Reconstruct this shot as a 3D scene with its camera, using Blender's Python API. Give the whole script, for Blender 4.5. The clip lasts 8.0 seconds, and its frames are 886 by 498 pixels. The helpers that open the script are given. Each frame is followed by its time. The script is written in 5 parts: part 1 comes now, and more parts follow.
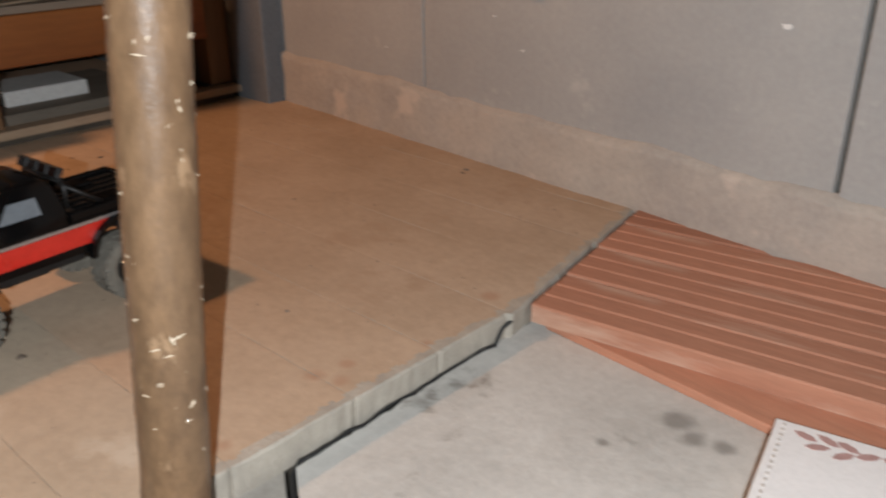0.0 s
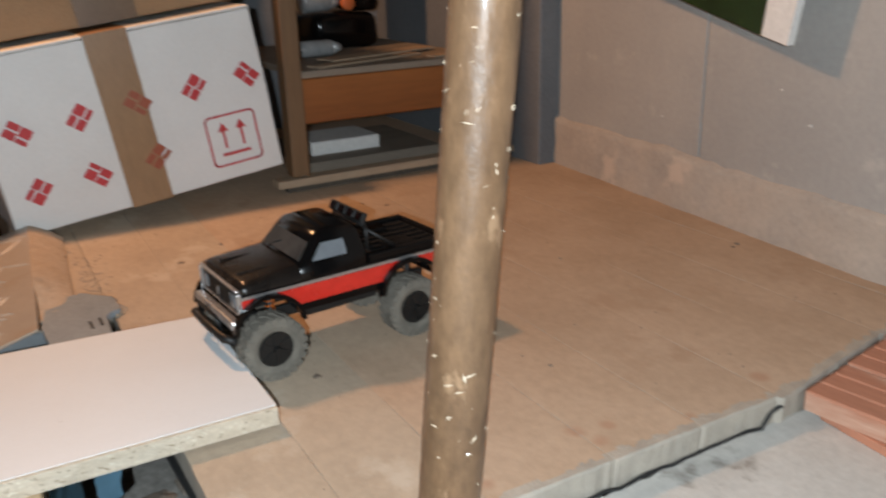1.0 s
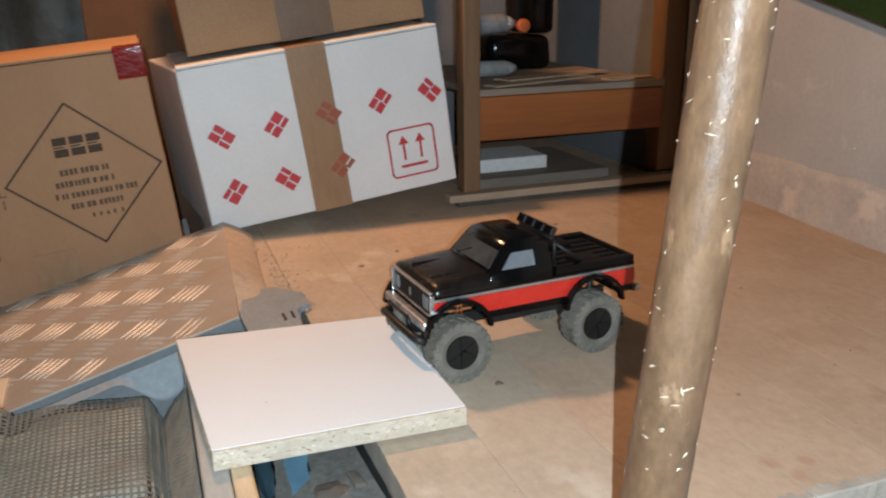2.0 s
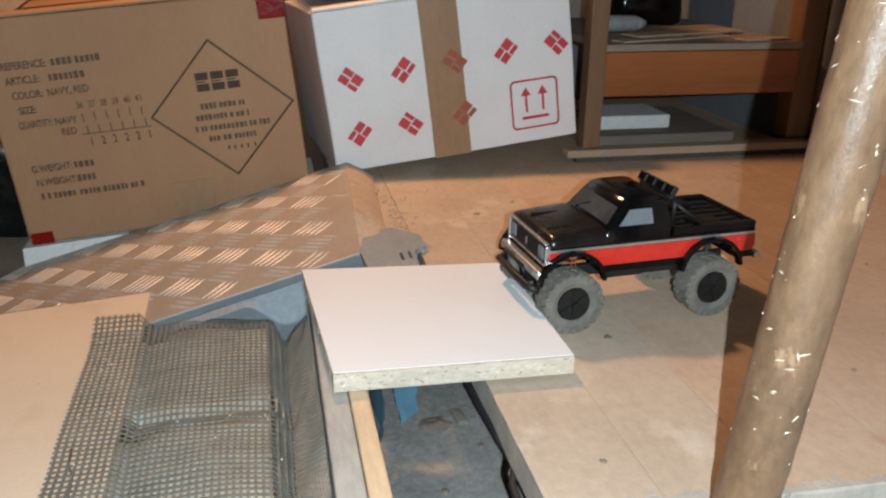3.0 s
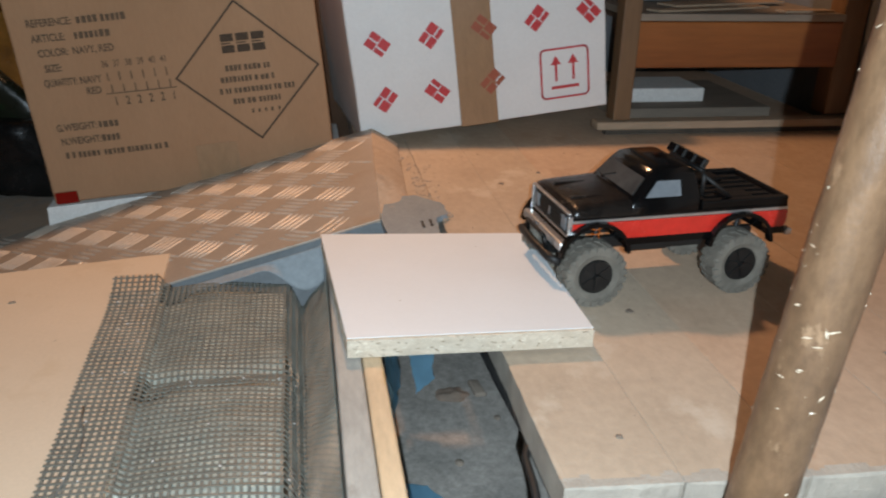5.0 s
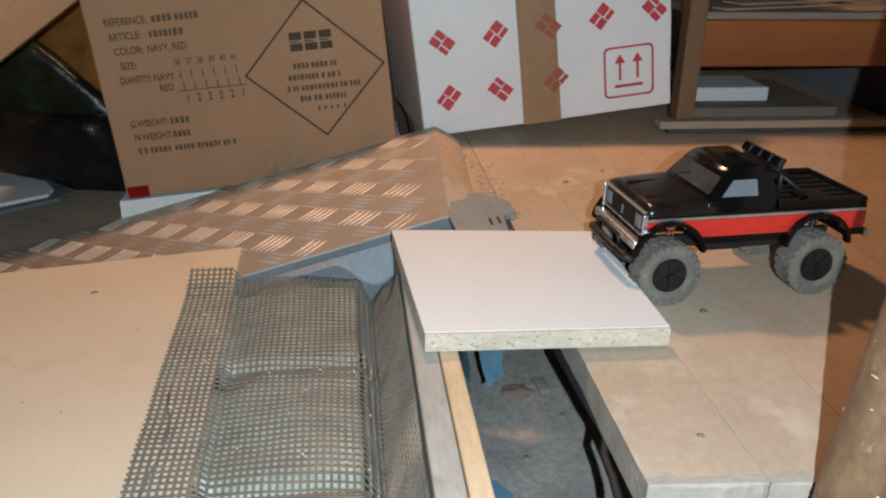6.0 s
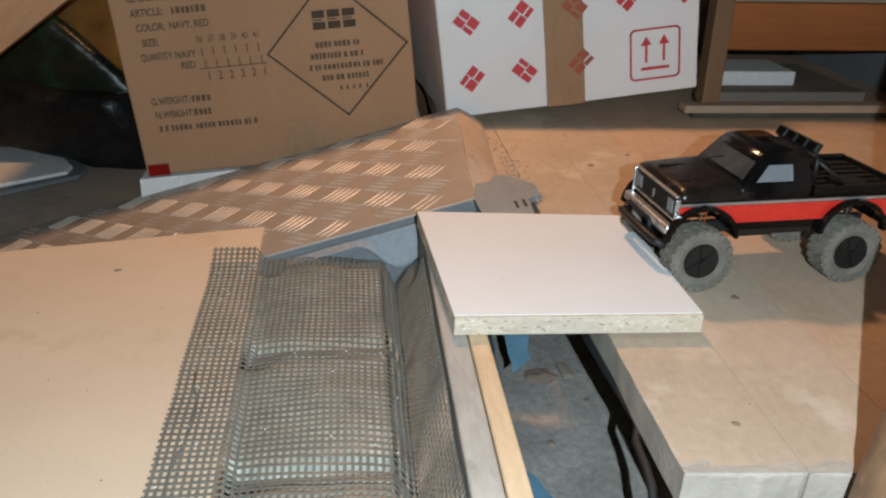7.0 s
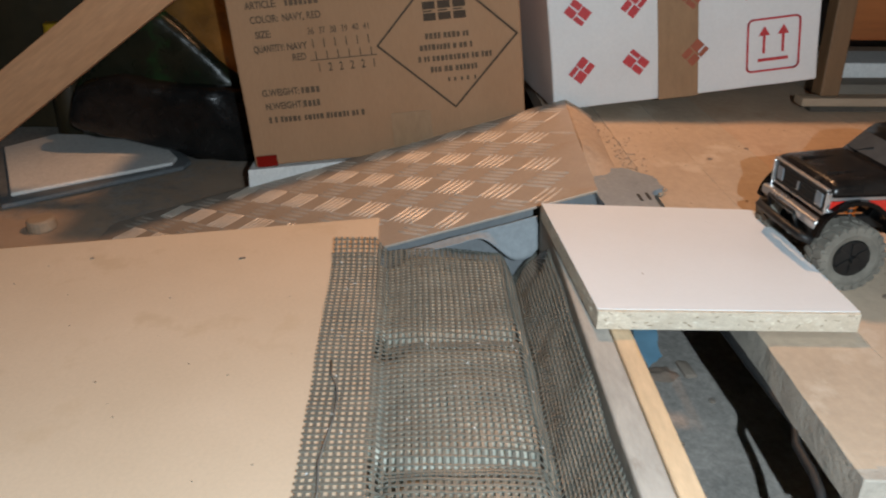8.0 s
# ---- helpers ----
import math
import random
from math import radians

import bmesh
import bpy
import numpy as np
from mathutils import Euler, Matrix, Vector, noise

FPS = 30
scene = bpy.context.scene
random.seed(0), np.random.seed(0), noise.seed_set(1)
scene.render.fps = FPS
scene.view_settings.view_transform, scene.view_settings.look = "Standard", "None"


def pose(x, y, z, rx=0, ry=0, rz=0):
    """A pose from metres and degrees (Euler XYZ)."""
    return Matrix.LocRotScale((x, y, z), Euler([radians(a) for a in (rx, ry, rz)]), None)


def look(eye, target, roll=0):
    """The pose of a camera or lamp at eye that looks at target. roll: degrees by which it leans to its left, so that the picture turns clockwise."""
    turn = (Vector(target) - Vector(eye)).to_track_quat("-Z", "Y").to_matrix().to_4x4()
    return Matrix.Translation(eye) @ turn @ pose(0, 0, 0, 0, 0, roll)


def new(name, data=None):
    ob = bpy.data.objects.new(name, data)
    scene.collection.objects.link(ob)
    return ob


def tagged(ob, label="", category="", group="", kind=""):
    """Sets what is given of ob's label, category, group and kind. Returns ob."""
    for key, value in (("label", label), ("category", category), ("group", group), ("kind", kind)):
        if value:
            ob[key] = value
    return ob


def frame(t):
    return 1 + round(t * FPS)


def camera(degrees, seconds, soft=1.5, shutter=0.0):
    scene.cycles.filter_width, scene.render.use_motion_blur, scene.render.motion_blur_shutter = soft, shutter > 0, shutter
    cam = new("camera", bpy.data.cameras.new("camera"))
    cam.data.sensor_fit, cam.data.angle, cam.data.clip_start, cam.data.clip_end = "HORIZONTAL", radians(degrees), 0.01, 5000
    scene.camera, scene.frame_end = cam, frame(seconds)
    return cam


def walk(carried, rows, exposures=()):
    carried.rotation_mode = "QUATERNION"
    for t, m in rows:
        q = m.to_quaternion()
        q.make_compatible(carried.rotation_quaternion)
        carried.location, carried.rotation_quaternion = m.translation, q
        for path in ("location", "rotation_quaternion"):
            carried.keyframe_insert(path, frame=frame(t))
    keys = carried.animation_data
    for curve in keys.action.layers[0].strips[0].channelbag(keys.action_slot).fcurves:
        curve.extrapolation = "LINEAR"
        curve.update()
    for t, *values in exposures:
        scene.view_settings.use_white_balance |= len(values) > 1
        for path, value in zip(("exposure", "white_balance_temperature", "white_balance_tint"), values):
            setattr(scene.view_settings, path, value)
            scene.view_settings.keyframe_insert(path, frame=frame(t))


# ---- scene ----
cam = camera(57.2, 8.0, soft=2.1, shutter=0.4)
PATH = [
    (0, (-0.027, 0.087, 0.378), (-0.008, 1.912, -0.441), -0.5),
    (0.5, (-0.053, 0.072, 0.381), (-0.3, 1.91, -0.368), -0.9),
    (0.8, (-0.0524, 0.0621, 0.3877), (-0.4942, 1.8723, -0.3388), -1.47),
    (1, (-0.052, 0.056, 0.39), (-0.618, 1.852, -0.282), -1.7),
    (1.5, (-0.073, 0.042, 0.388), (-0.841, 1.78, -0.235), -1.4),
    (2, (-0.1, 0.019, 0.382), (-0.974, 1.713, -0.224), -0.9),
    (3.5, (-0.1, -0.011, 0.39), (-1.213, 1.471, -0.361), 1.0),
    (4, (-0.089, 0.009, 0.402), (-1.173, 1.521, -0.333), 2.3),
    (4.2, (-0.0855, 0.0199, 0.3989), (-1.1674, 1.5195, -0.3631), 2.0),
    (4.5, (-0.084, 0.028, 0.387), (-1.141, 1.541, -0.384), 1.7),
    (5, (-0.101, 0.008, 0.372), (-1.216, 1.477, -0.404), 1.5),
    (6.5, (-0.126, -0.02, 0.372), (-1.329, 1.37, -0.416), 1.0),
    (7, (-0.14, -0.024, 0.367), (-1.34, 1.35, -0.452), 1.5),
    (7.5, (-0.166, -0.046, 0.366), (-1.431, 1.256, -0.474), 0.5),
    (8, (-0.196, -0.064, 0.355), (-1.506, 1.201, -0.473), 0.4),
]
walk(cam, [(t, look(eye, target, roll)) for t, eye, target, roll in PATH], exposures=[
    (0, -0.23, 7550, 19), (1, -0.03, 7080, 14), (2, 0.17, 6680, 11), (3.5, 0.24, 6700, 10), (5, 0.03, 6680, 11), (6.5, 0.08, 6730, 11), (8, 0.03, 6850, 12)])

# The place has its own axes: u runs along the floor planks, v across them, z up.
TURN = -42.77
W = pose(0, 0, 0, 0, 0, TURN)


def at(u, v, z=0.0, rx=0, ry=0, rz=0):
    return W @ pose(u, v, z, rx, ry, rz)


# ---- light ----
world = bpy.data.worlds.new("world")
scene.world = world
world.use_nodes = True
world.node_tree.nodes["Background"].inputs[0].default_value = (0.9, 0.75, 0.62, 1)
world.node_tree.nodes["Background"].inputs[1].default_value = 0.02


def lamp(name, kind, m, power, colour, size):
    data = bpy.data.lights.new(name, kind)
    data.energy, data.color, data.shadow_soft_size = power, colour, size
    ob = new(name, data)
    ob.matrix_world = m
    return ob


# the torch that lights the shot, held beside the lens
torch = lamp("torch", "SPOT", look((-0.022, -0.088, 0.42), (-0.70, 0.95, 0.0)), 41.5, (0.79, 0.98, 1.13), 0.003)
torch.data.spot_size, torch.data.spot_blend = radians(172), 0.6
# the warm clamp lamp over the boxes, aimed at the floor
clamp_lamp = lamp("clamp_lamp", "SPOT", look(at(-1.49, 0.0, 1.0).translation, at(-1.0, 0.34, 0.0).translation), 31.0, (1.0, 0.54, 0.28), 0.04)
clamp_lamp.data.spot_size, clamp_lamp.data.spot_blend = radians(148), 0.25


# ---- materials ----
def mat(name, a, b, rough=0.7, scale=18.0, bump=0.15, grain=160.0, metal=0.0, stretch=(1, 1, 1), spots=None, spot_scale=9.0,
        spot_at=0.62, spec=0.4, vary=0.0, coat=0.0, rough2=0.12, grit=0.14):
    m = bpy.data.materials.new(name)
    m.use_nodes = True
    nt = m.node_tree
    n, l = nt.nodes, nt.links
    p = n["Principled BSDF"]
    co = n.new("ShaderNodeTexCoord")
    mp = n.new("ShaderNodeMapping")
    mp.inputs["Scale"].default_value = stretch
    l.new(co.outputs["Object"], mp.inputs[0])

    def noisy(s, detail=6.0, r=0.6):
        t = n.new("ShaderNodeTexNoise")
        t.inputs["Scale"].default_value, t.inputs["Detail"].default_value, t.inputs["Roughness"].default_value = s, detail, r
        l.new(mp.outputs[0], t.inputs["Vector"])
        return t

    big, fine = noisy(scale), noisy(grain, 4.0, 0.7)
    mix = n.new("ShaderNodeMix")
    mix.data_type = "RGBA"
    mix.inputs["A"].default_value, mix.inputs["B"].default_value = (*a, 1), (*b, 1)
    ramp = n.new("ShaderNodeMapRange")
    ramp.inputs["From Min"].default_value, ramp.inputs["From Max"].default_value = 0.3, 0.7
    l.new(big.outputs[0], ramp.inputs[0])
    l.new(ramp.outputs[0], mix.inputs["Factor"])
    out = mix.outputs["Result"]
    dust = n.new("ShaderNodeMix")
    dust.data_type, dust.blend_type = "RGBA", "MULTIPLY"
    gr = n.new("ShaderNodeMapRange")
    gr.inputs["From Min"].default_value, gr.inputs["From Max"].default_value = 0.3, 0.7
    gr.inputs["To Min"].default_value, gr.inputs["To Max"].default_value = 1 - grit, 1 + grit * 0.6
    l.new(fine.outputs[0], gr.inputs[0])
    dust.inputs["Factor"].default_value = 1.0
    l.new(out, dust.inputs["A"])
    l.new(gr.outputs[0], dust.inputs["B"])
    out = dust.outputs["Result"]
    if spots:
        sn = noisy(spot_scale, 8.0, 0.65)
        sr = n.new("ShaderNodeMapRange")
        sr.inputs["From Min"].default_value, sr.inputs["From Max"].default_value = spot_at, spot_at + 0.08
        l.new(sn.outputs[0], sr.inputs[0])
        sm = n.new("ShaderNodeMix")
        sm.data_type = "RGBA"
        sm.inputs["B"].default_value = (*spots, 1)
        l.new(sr.outputs[0], sm.inputs["Factor"])
        l.new(out, sm.inputs["A"])
        out = sm.outputs["Result"]
    if vary:
        info = n.new("ShaderNodeObjectInfo")
        vr = n.new("ShaderNodeMapRange")
        vr.inputs["To Min"].default_value, vr.inputs["To Max"].default_value = 1 - vary, 1 + vary
        l.new(info.outputs["Random"], vr.inputs[0])
        vm = n.new("ShaderNodeMix")
        vm.data_type, vm.blend_type = "RGBA", "MULTIPLY"
        vm.inputs["Factor"].default_value = 1.0
        l.new(out, vm.inputs["A"])
        l.new(vr.outputs[0], vm.inputs["B"])
        out = vm.outputs["Result"]
    l.new(out, p.inputs["Base Color"])
    rr = n.new("ShaderNodeMapRange")
    rr.inputs["To Min"].default_value, rr.inputs["To Max"].default_value = max(0.02, rough - rough2), min(1, rough + rough2)
    l.new(big.outputs[0], rr.inputs[0])
    l.new(rr.outputs[0], p.inputs["Roughness"])
    p.inputs["Metallic"].default_value = metal
    p.inputs["Specular IOR Level"].default_value = spec
    p.inputs["Coat Weight"].default_value = coat
    if bump:
        bp = n.new("ShaderNodeBump")
        bp.inputs["Strength"].default_value, bp.inputs["Distance"].default_value = bump, 0.002
        add = n.new("ShaderNodeMath")
        l.new(big.outputs[0], add.inputs[0])
        l.new(fine.outputs[0], add.inputs[1])
        l.new(add.outputs[0], bp.inputs["Height"])
        l.new(bp.outputs[0], p.inputs["Normal"])
    return m


PLANK = mat("dusty_plank", (0.53, 0.39, 0.28), (0.42, 0.30, 0.205), 0.9, 7, 0.3, 90, stretch=(0.8, 1, 1), spots=(0.43, 0.30, 0.205), spot_scale=11, spot_at=0.57, vary=0.035, grit=0.1)
SUBFLOOR = mat("dark_subfloor", (0.10, 0.08, 0.06), (0.06, 0.05, 0.04), 0.9)
CONCRETE = mat("pale_concrete", (0.60, 0.575, 0.53), (0.43, 0.41, 0.375), 0.9, 6, 0.25, 110, spots=(0.27, 0.245, 0.215), spot_scale=10, spot_at=0.57, grit=0.1)
PIT = mat("damp_concrete", (0.37, 0.34, 0.305), (0.25, 0.235, 0.212), 0.9, 14, 0.5, 120, spots=(0.36, 0.33, 0.29), spot_scale=48, spot_at=0.64, grit=0.3)
WALLMAT = mat("grey_concrete_panel", (0.40, 0.385, 0.36), (0.32, 0.315, 0.305), 0.85, 4, 0.09, 120, spots=(0.44, 0.42, 0.39), spot_scale=12, spot_at=0.6, grit=0.08)
PLASTER = mat("rough_plaster", (0.47, 0.41, 0.35), (0.37, 0.335, 0.30), 0.9, 10, 0.35, 120, spots=(0.54, 0.46, 0.39), spot_scale=9, spot_at=0.58, grit=0.12)
# blue-grey of the walls around the shelf, darkened for the shade there
PILLAR = mat("blue_grey_shade", (0.185, 0.195, 0.205), (0.14, 0.15, 0.16), 0.8, 6, 0.2)
CEIL = mat("ceiling_board", (0.55, 0.5, 0.44), (0.46, 0.42, 0.36), 0.9, 4)
MELAMINE = mat("white_melamine", (0.765, 0.79, 0.80), (0.73, 0.755, 0.762), 0.42, 10, 0.02, 300, spots=(0.66, 0.64, 0.6), spot_scale=30, spot_at=0.76, grit=0.02)
CHIP = mat("chipboard_edge", (0.74, 0.64, 0.51), (0.60, 0.50, 0.38), 0.9, 60, 0.9, 420, stretch=(1, 1, 2.0), spots=(0.30, 0.22, 0.14), spot_scale=75, spot_at=0.66)
PANEL = mat("tan_panel", (0.66, 0.54, 0.405), (0.60, 0.485, 0.355), 0.7, 6, 0.06, 260, spots=(0.58, 0.46, 0.325), spot_scale=9, spot_at=0.6, grit=0.05)
BATTEN = mat("grey_batten", (0.47, 0.43, 0.375), (0.35, 0.32, 0.28), 0.85, 18, 0.35, 150, stretch=(0.3, 1, 1), spots=(0.28, 0.24, 0.2), spot_scale=30, spot_at=0.62)
PINE = mat("yellow_pine", (0.68, 0.51, 0.335), (0.60, 0.42, 0.25), 0.75, 16, 0.2, 140, stretch=(0.25, 1, 1), spots=(0.55, 0.33, 0.13), spot_scale=14, spot_at=0.58)
CARTON = mat("brown_carton", (0.38, 0.212, 0.114), (0.325, 0.178, 0.094), 0.8, 6, 0.08, 240, stretch=(1, 1, 0.3), grit=0.06)
CARTON2 = mat("darker_carton", (0.36, 0.22, 0.12), (0.30, 0.18, 0.10), 0.8, 6, 0.12, 240)
WHITEBOX = mat("white_carton", (0.72, 0.71, 0.69), (0.66, 0.65, 0.63), 0.65, 7, 0.06, 200, grit=0.04)
TAPE = mat("brown_tape", (0.33, 0.20, 0.11), (0.28, 0.165, 0.09), 0.32, 14, 0.15, 90, stretch=(1, 1, 0.4), spec=0.5)
REDTAPE = mat("red_tape", (0.25, 0.009, 0.006), (0.14, 0.005, 0.004), 0.14, 18, 0.3, 40, spec=0.25)
REDINK = mat("red_print", (0.55, 0.045, 0.05), (0.46, 0.04, 0.045), 0.6, 30, 0)
INK = mat("dark_print", (0.045, 0.028, 0.016), (0.075, 0.046, 0.027), 0.8, 90, 0)
FADED = mat("faded_print", (0.085, 0.052, 0.03), (0.13, 0.08, 0.046), 0.8, 60, 0)
ORANGEWOOD = mat("varnished_wood", (0.34, 0.12, 0.034), (0.22, 0.07, 0.02), 0.4, 10, 0.12, 120, stretch=(1, 0.1, 1))
BROWNWOOD = mat("old_wood", (0.22, 0.125, 0.062), (0.13, 0.072, 0.036), 0.6, 14, 0.3, 120, stretch=(1, 1, 0.12))
GREYWOOD = mat("grey_board", (0.29, 0.235, 0.18), (0.20, 0.165, 0.13), 0.85, 12, 0.3, 120, stretch=(1, 0.15, 1))
TIMBER = mat("raw_timber", (0.62, 0.325, 0.17), (0.53, 0.265, 0.13), 0.75, 14, 0.2, 140, stretch=(0.15, 1, 1))
PALEWOOD = mat("pale_wood", (0.42, 0.31, 0.215), (0.34, 0.245, 0.165), 0.8, 12, 0.2, 120, stretch=(1, 0.15, 1))
FOAM = mat("white_foam", (0.78, 0.77, 0.74), (0.7, 0.69, 0.66), 0.9, 60, 0.3, 200)
STEEL = mat("checker_plate", (0.44, 0.378, 0.318), (0.375, 0.32, 0.265), 0.5, 9, 0.12, 200, metal=0.15, spots=(0.37, 0.295, 0.225), spot_scale=7, spot_at=0.58, rough2=0.1, grit=0.08)
# paler than the sheet: the glint on the raised bars is in the colour
TREAD = mat("glinting_tread", (0.57, 0.505, 0.43), (0.49, 0.43, 0.36), 0.46, 12, 0.1, 200, metal=0.12, spots=(0.43, 0.355, 0.28), spot_scale=7, spot_at=0.55, spec=0.42)
GREYSHEET = mat("grey_sheet", (0.185, 0.20, 0.208), (0.125, 0.136, 0.142), 0.7, 8, 0.25, 150)
NETMAT = mat("grey_green_net", (0.195, 0.193, 0.163), (0.125, 0.125, 0.107), 0.40, 30, 0.0, 300)
BLUE = mat("blue_film", (0.26, 0.52, 0.70), (0.19, 0.42, 0.60), 0.4, 14, 0.3, 60)
film_nodes = BLUE.node_tree
glow = film_nodes.nodes.new("ShaderNodeBsdfTranslucent")
glow.inputs["Color"].default_value = (0.30, 0.58, 0.78, 1)
blend = film_nodes.nodes.new("ShaderNodeMixShader")
blend.inputs[0].default_value = 0.55
film_nodes.links.new(film_nodes.nodes["Principled BSDF"].outputs[0], blend.inputs[1])
film_nodes.links.new(glow.outputs[0], blend.inputs[2])
film_nodes.links.new(blend.outputs[0], film_nodes.nodes["Material Output"].inputs["Surface"])
BLACK = mat("black_rubber", (0.012, 0.012, 0.012), (0.02, 0.02, 0.02), 0.6, 30, 0.1)
GLOSSBLACK = mat("gloss_black", (0.003, 0.003, 0.0032), (0.005, 0.0045, 0.0045), 0.13, 20, 0.0, 200, spec=0.2, rough2=0.05)
DECK = mat("red_brown_decking", (0.47, 0.215, 0.135), (0.38, 0.160, 0.098), 0.75, 8, 0.3, 140, stretch=(0.15, 1, 1), spots=(0.53, 0.33, 0.24), spot_scale=10, spot_at=0.5, vary=0.1)
POLEMAT = mat("film_wrapped_tube", (0.235, 0.135, 0.073), (0.125, 0.070, 0.038), 0.44, 34, 0.4, 110, stretch=(1, 1, 0.5), spots=(0.31, 0.19, 0.11), spot_scale=60, spot_at=0.6, spec=0.38, coat=0.06, rough2=0.15, grit=0.25)


# cream base on clear film: its glints are put into the colour
GLINT = mat("film_glint", (0.80, 0.68, 0.52), (0.66, 0.52, 0.38), 0.18, 40, 0.2, 200, spec=1.0, coat=0.6)


GREYRISER = mat("grey_riser", (0.40, 0.36, 0.31), (0.30, 0.27, 0.235), 0.9, 18, 0.4, 150, spots=(0.24, 0.21, 0.18), spot_scale=20, spot_at=0.62)


def stain(m, places, colour, strength, z=0.0):
    """Soft dirty patches at (u, v, radius) on a material of things that lie in the place's axes."""
    nt = m.node_tree
    n, l = nt.nodes, nt.links
    base = n["Principled BSDF"].inputs["Base Color"]
    old = base.links[0].from_socket
    co = n.new("ShaderNodeTexCoord")
    wobble = n.new("ShaderNodeTexNoise")
    wobble.inputs["Scale"].default_value, wobble.inputs["Detail"].default_value = 38.0, 8.0
    l.new(co.outputs["Object"], wobble.inputs["Vector"])
    total = None
    for u, v, r in places:
        far = n.new("ShaderNodeVectorMath")
        far.operation = "DISTANCE"
        far.inputs[1].default_value = (u, v, z)
        l.new(co.outputs["Object"], far.inputs[0])
        push = n.new("ShaderNodeMath")
        push.operation, push.inputs[1].default_value = "MULTIPLY_ADD", r * 1.6
        l.new(wobble.outputs[0], push.inputs[0])
        l.new(far.outputs["Value"], push.inputs[2])
        fall = n.new("ShaderNodeMapRange")
        fall.interpolation_type = "SMOOTHSTEP"
        fall.inputs["From Min"].default_value, fall.inputs["From Max"].default_value = r * 1.0, r * 1.9
        fall.inputs["To Min"].default_value, fall.inputs["To Max"].default_value = strength, 0.0
        l.new(push.outputs[0], fall.inputs[0])
        if total is None:
            total = fall.outputs[0]
        else:
            top = n.new("ShaderNodeMath")
            top.operation = "MAXIMUM"
            l.new(total, top.inputs[0])
            l.new(fall.outputs[0], top.inputs[1])
            total = top.outputs[0]
    mix = n.new("ShaderNodeMix")
    mix.data_type = "RGBA"
    mix.inputs["B"].default_value = (*colour, 1)
    l.new(total, mix.inputs["Factor"])
    l.new(old, mix.inputs["A"])
    l.new(mix.outputs["Result"], base)


stain(CONCRETE, ((-0.307, 0.583, 0.019), (-0.289, 0.570, 0.014), (-0.338, 0.519, 0.007), (-0.262, 0.578, 0.012)), (0.20, 0.185, 0.165), 0.75, -0.0275)
stain(PLANK, ((-0.550, 0.405, 0.012), (-0.528, 0.412, 0.012), (-0.530, 0.615, 0.012), (-0.516, 0.506, 0.009), (-0.530, 0.300, 0.010), (-0.545, 0.435, 0.008)), (0.40, 0.215, 0.135), 0.55)
stain(PIT, ((-1.36, -0.84, 0.30), (-1.60, -0.55, 0.26)), (0.44, 0.31, 0.215), 0.85, -0.195)


# ---- building helpers ----
def mesh_of(name, bm, material, smooth=False):
    me = bpy.data.meshes.new(name)
    bmesh.ops.recalc_face_normals(bm, faces=bm.faces)
    if smooth:
        for f in bm.faces:
            f.smooth = True
    bm.to_mesh(me)
    bm.free()
    me.materials.append(material)
    return me


def part(name, bm, material, parent, label="", m=None, smooth=False):
    ob = new(name, mesh_of(name, bm, material, smooth))
    ob.parent = parent
    if m is not None:
        ob.matrix_basis = m
    if label:
        tagged(ob, label)
    return ob


def thing(name, label, category, m, group="", kind=""):
    ob = new(name)
    ob.empty_display_size = 0.05
    ob.matrix_basis = m
    return tagged(ob, label, category, group, kind)


def solid(name, bm, material, m, label, category, kind="", group="", smooth=False):
    ob = new(name, mesh_of(name, bm, material, smooth))
    ob.matrix_basis = m
    return tagged(ob, label, category, group, kind)


def box(x0, x1, y0, y1, z0, z1, bevel=0.0, bm=None, m=None, seg=2):
    bm = bm or bmesh.new()
    mm = Matrix.Translation(((x0 + x1) / 2, (y0 + y1) / 2, (z0 + z1) / 2)) @ Matrix.Diagonal((x1 - x0, y1 - y0, z1 - z0, 1))
    made = bmesh.ops.create_cube(bm, size=1.0, matrix=(m @ mm) if m else mm)["verts"]
    if bevel:
        edges = list({e for v in made for e in v.link_edges})
        bmesh.ops.bevel(bm, geom=edges, offset=bevel, segments=seg, profile=0.5, affect="EDGES")
    return bm


def cyl(r0, r1, h, m=None, seg=24, bm=None, bevel=0.0):
    """A cone or cylinder along z, from 0 to h."""
    bm = bm or bmesh.new()
    mm = (m or Matrix()) @ Matrix.Translation((0, 0, h / 2))
    made = bmesh.ops.create_cone(bm, cap_ends=True, segments=seg, radius1=r0, radius2=r1, depth=h, matrix=mm)["verts"]
    if bevel:
        edges = [e for e in {e for v in made for e in v.link_edges} if any(len(f.verts) > 4 for f in e.link_faces)]
        bmesh.ops.bevel(bm, geom=edges, offset=bevel, segments=2, profile=0.5, affect="EDGES")
    return bm


def prism(points, depth, m=None, bm=None, bevel=0.0):
    """A flat outline of (x, y) pushed along z by depth."""
    bm = bm or bmesh.new()
    vs = [bm.verts.new((m or Matrix()) @ Vector((x, y, 0))) for x, y in points]
    f = bm.faces.new(vs)
    ext = bmesh.ops.extrude_face_region(bm, geom=[f])
    up = [g for g in ext["geom"] if isinstance(g, bmesh.types.BMVert)]
    push = (m or Matrix()).to_3x3() @ Vector((0, 0, depth))
    bmesh.ops.translate(bm, vec=push, verts=up)
    if bevel:
        bmesh.ops.bevel(bm, geom=bm.edges[:], offset=bevel, segments=2, profile=0.5, affect="EDGES", clamp_overlap=True)
    return bm


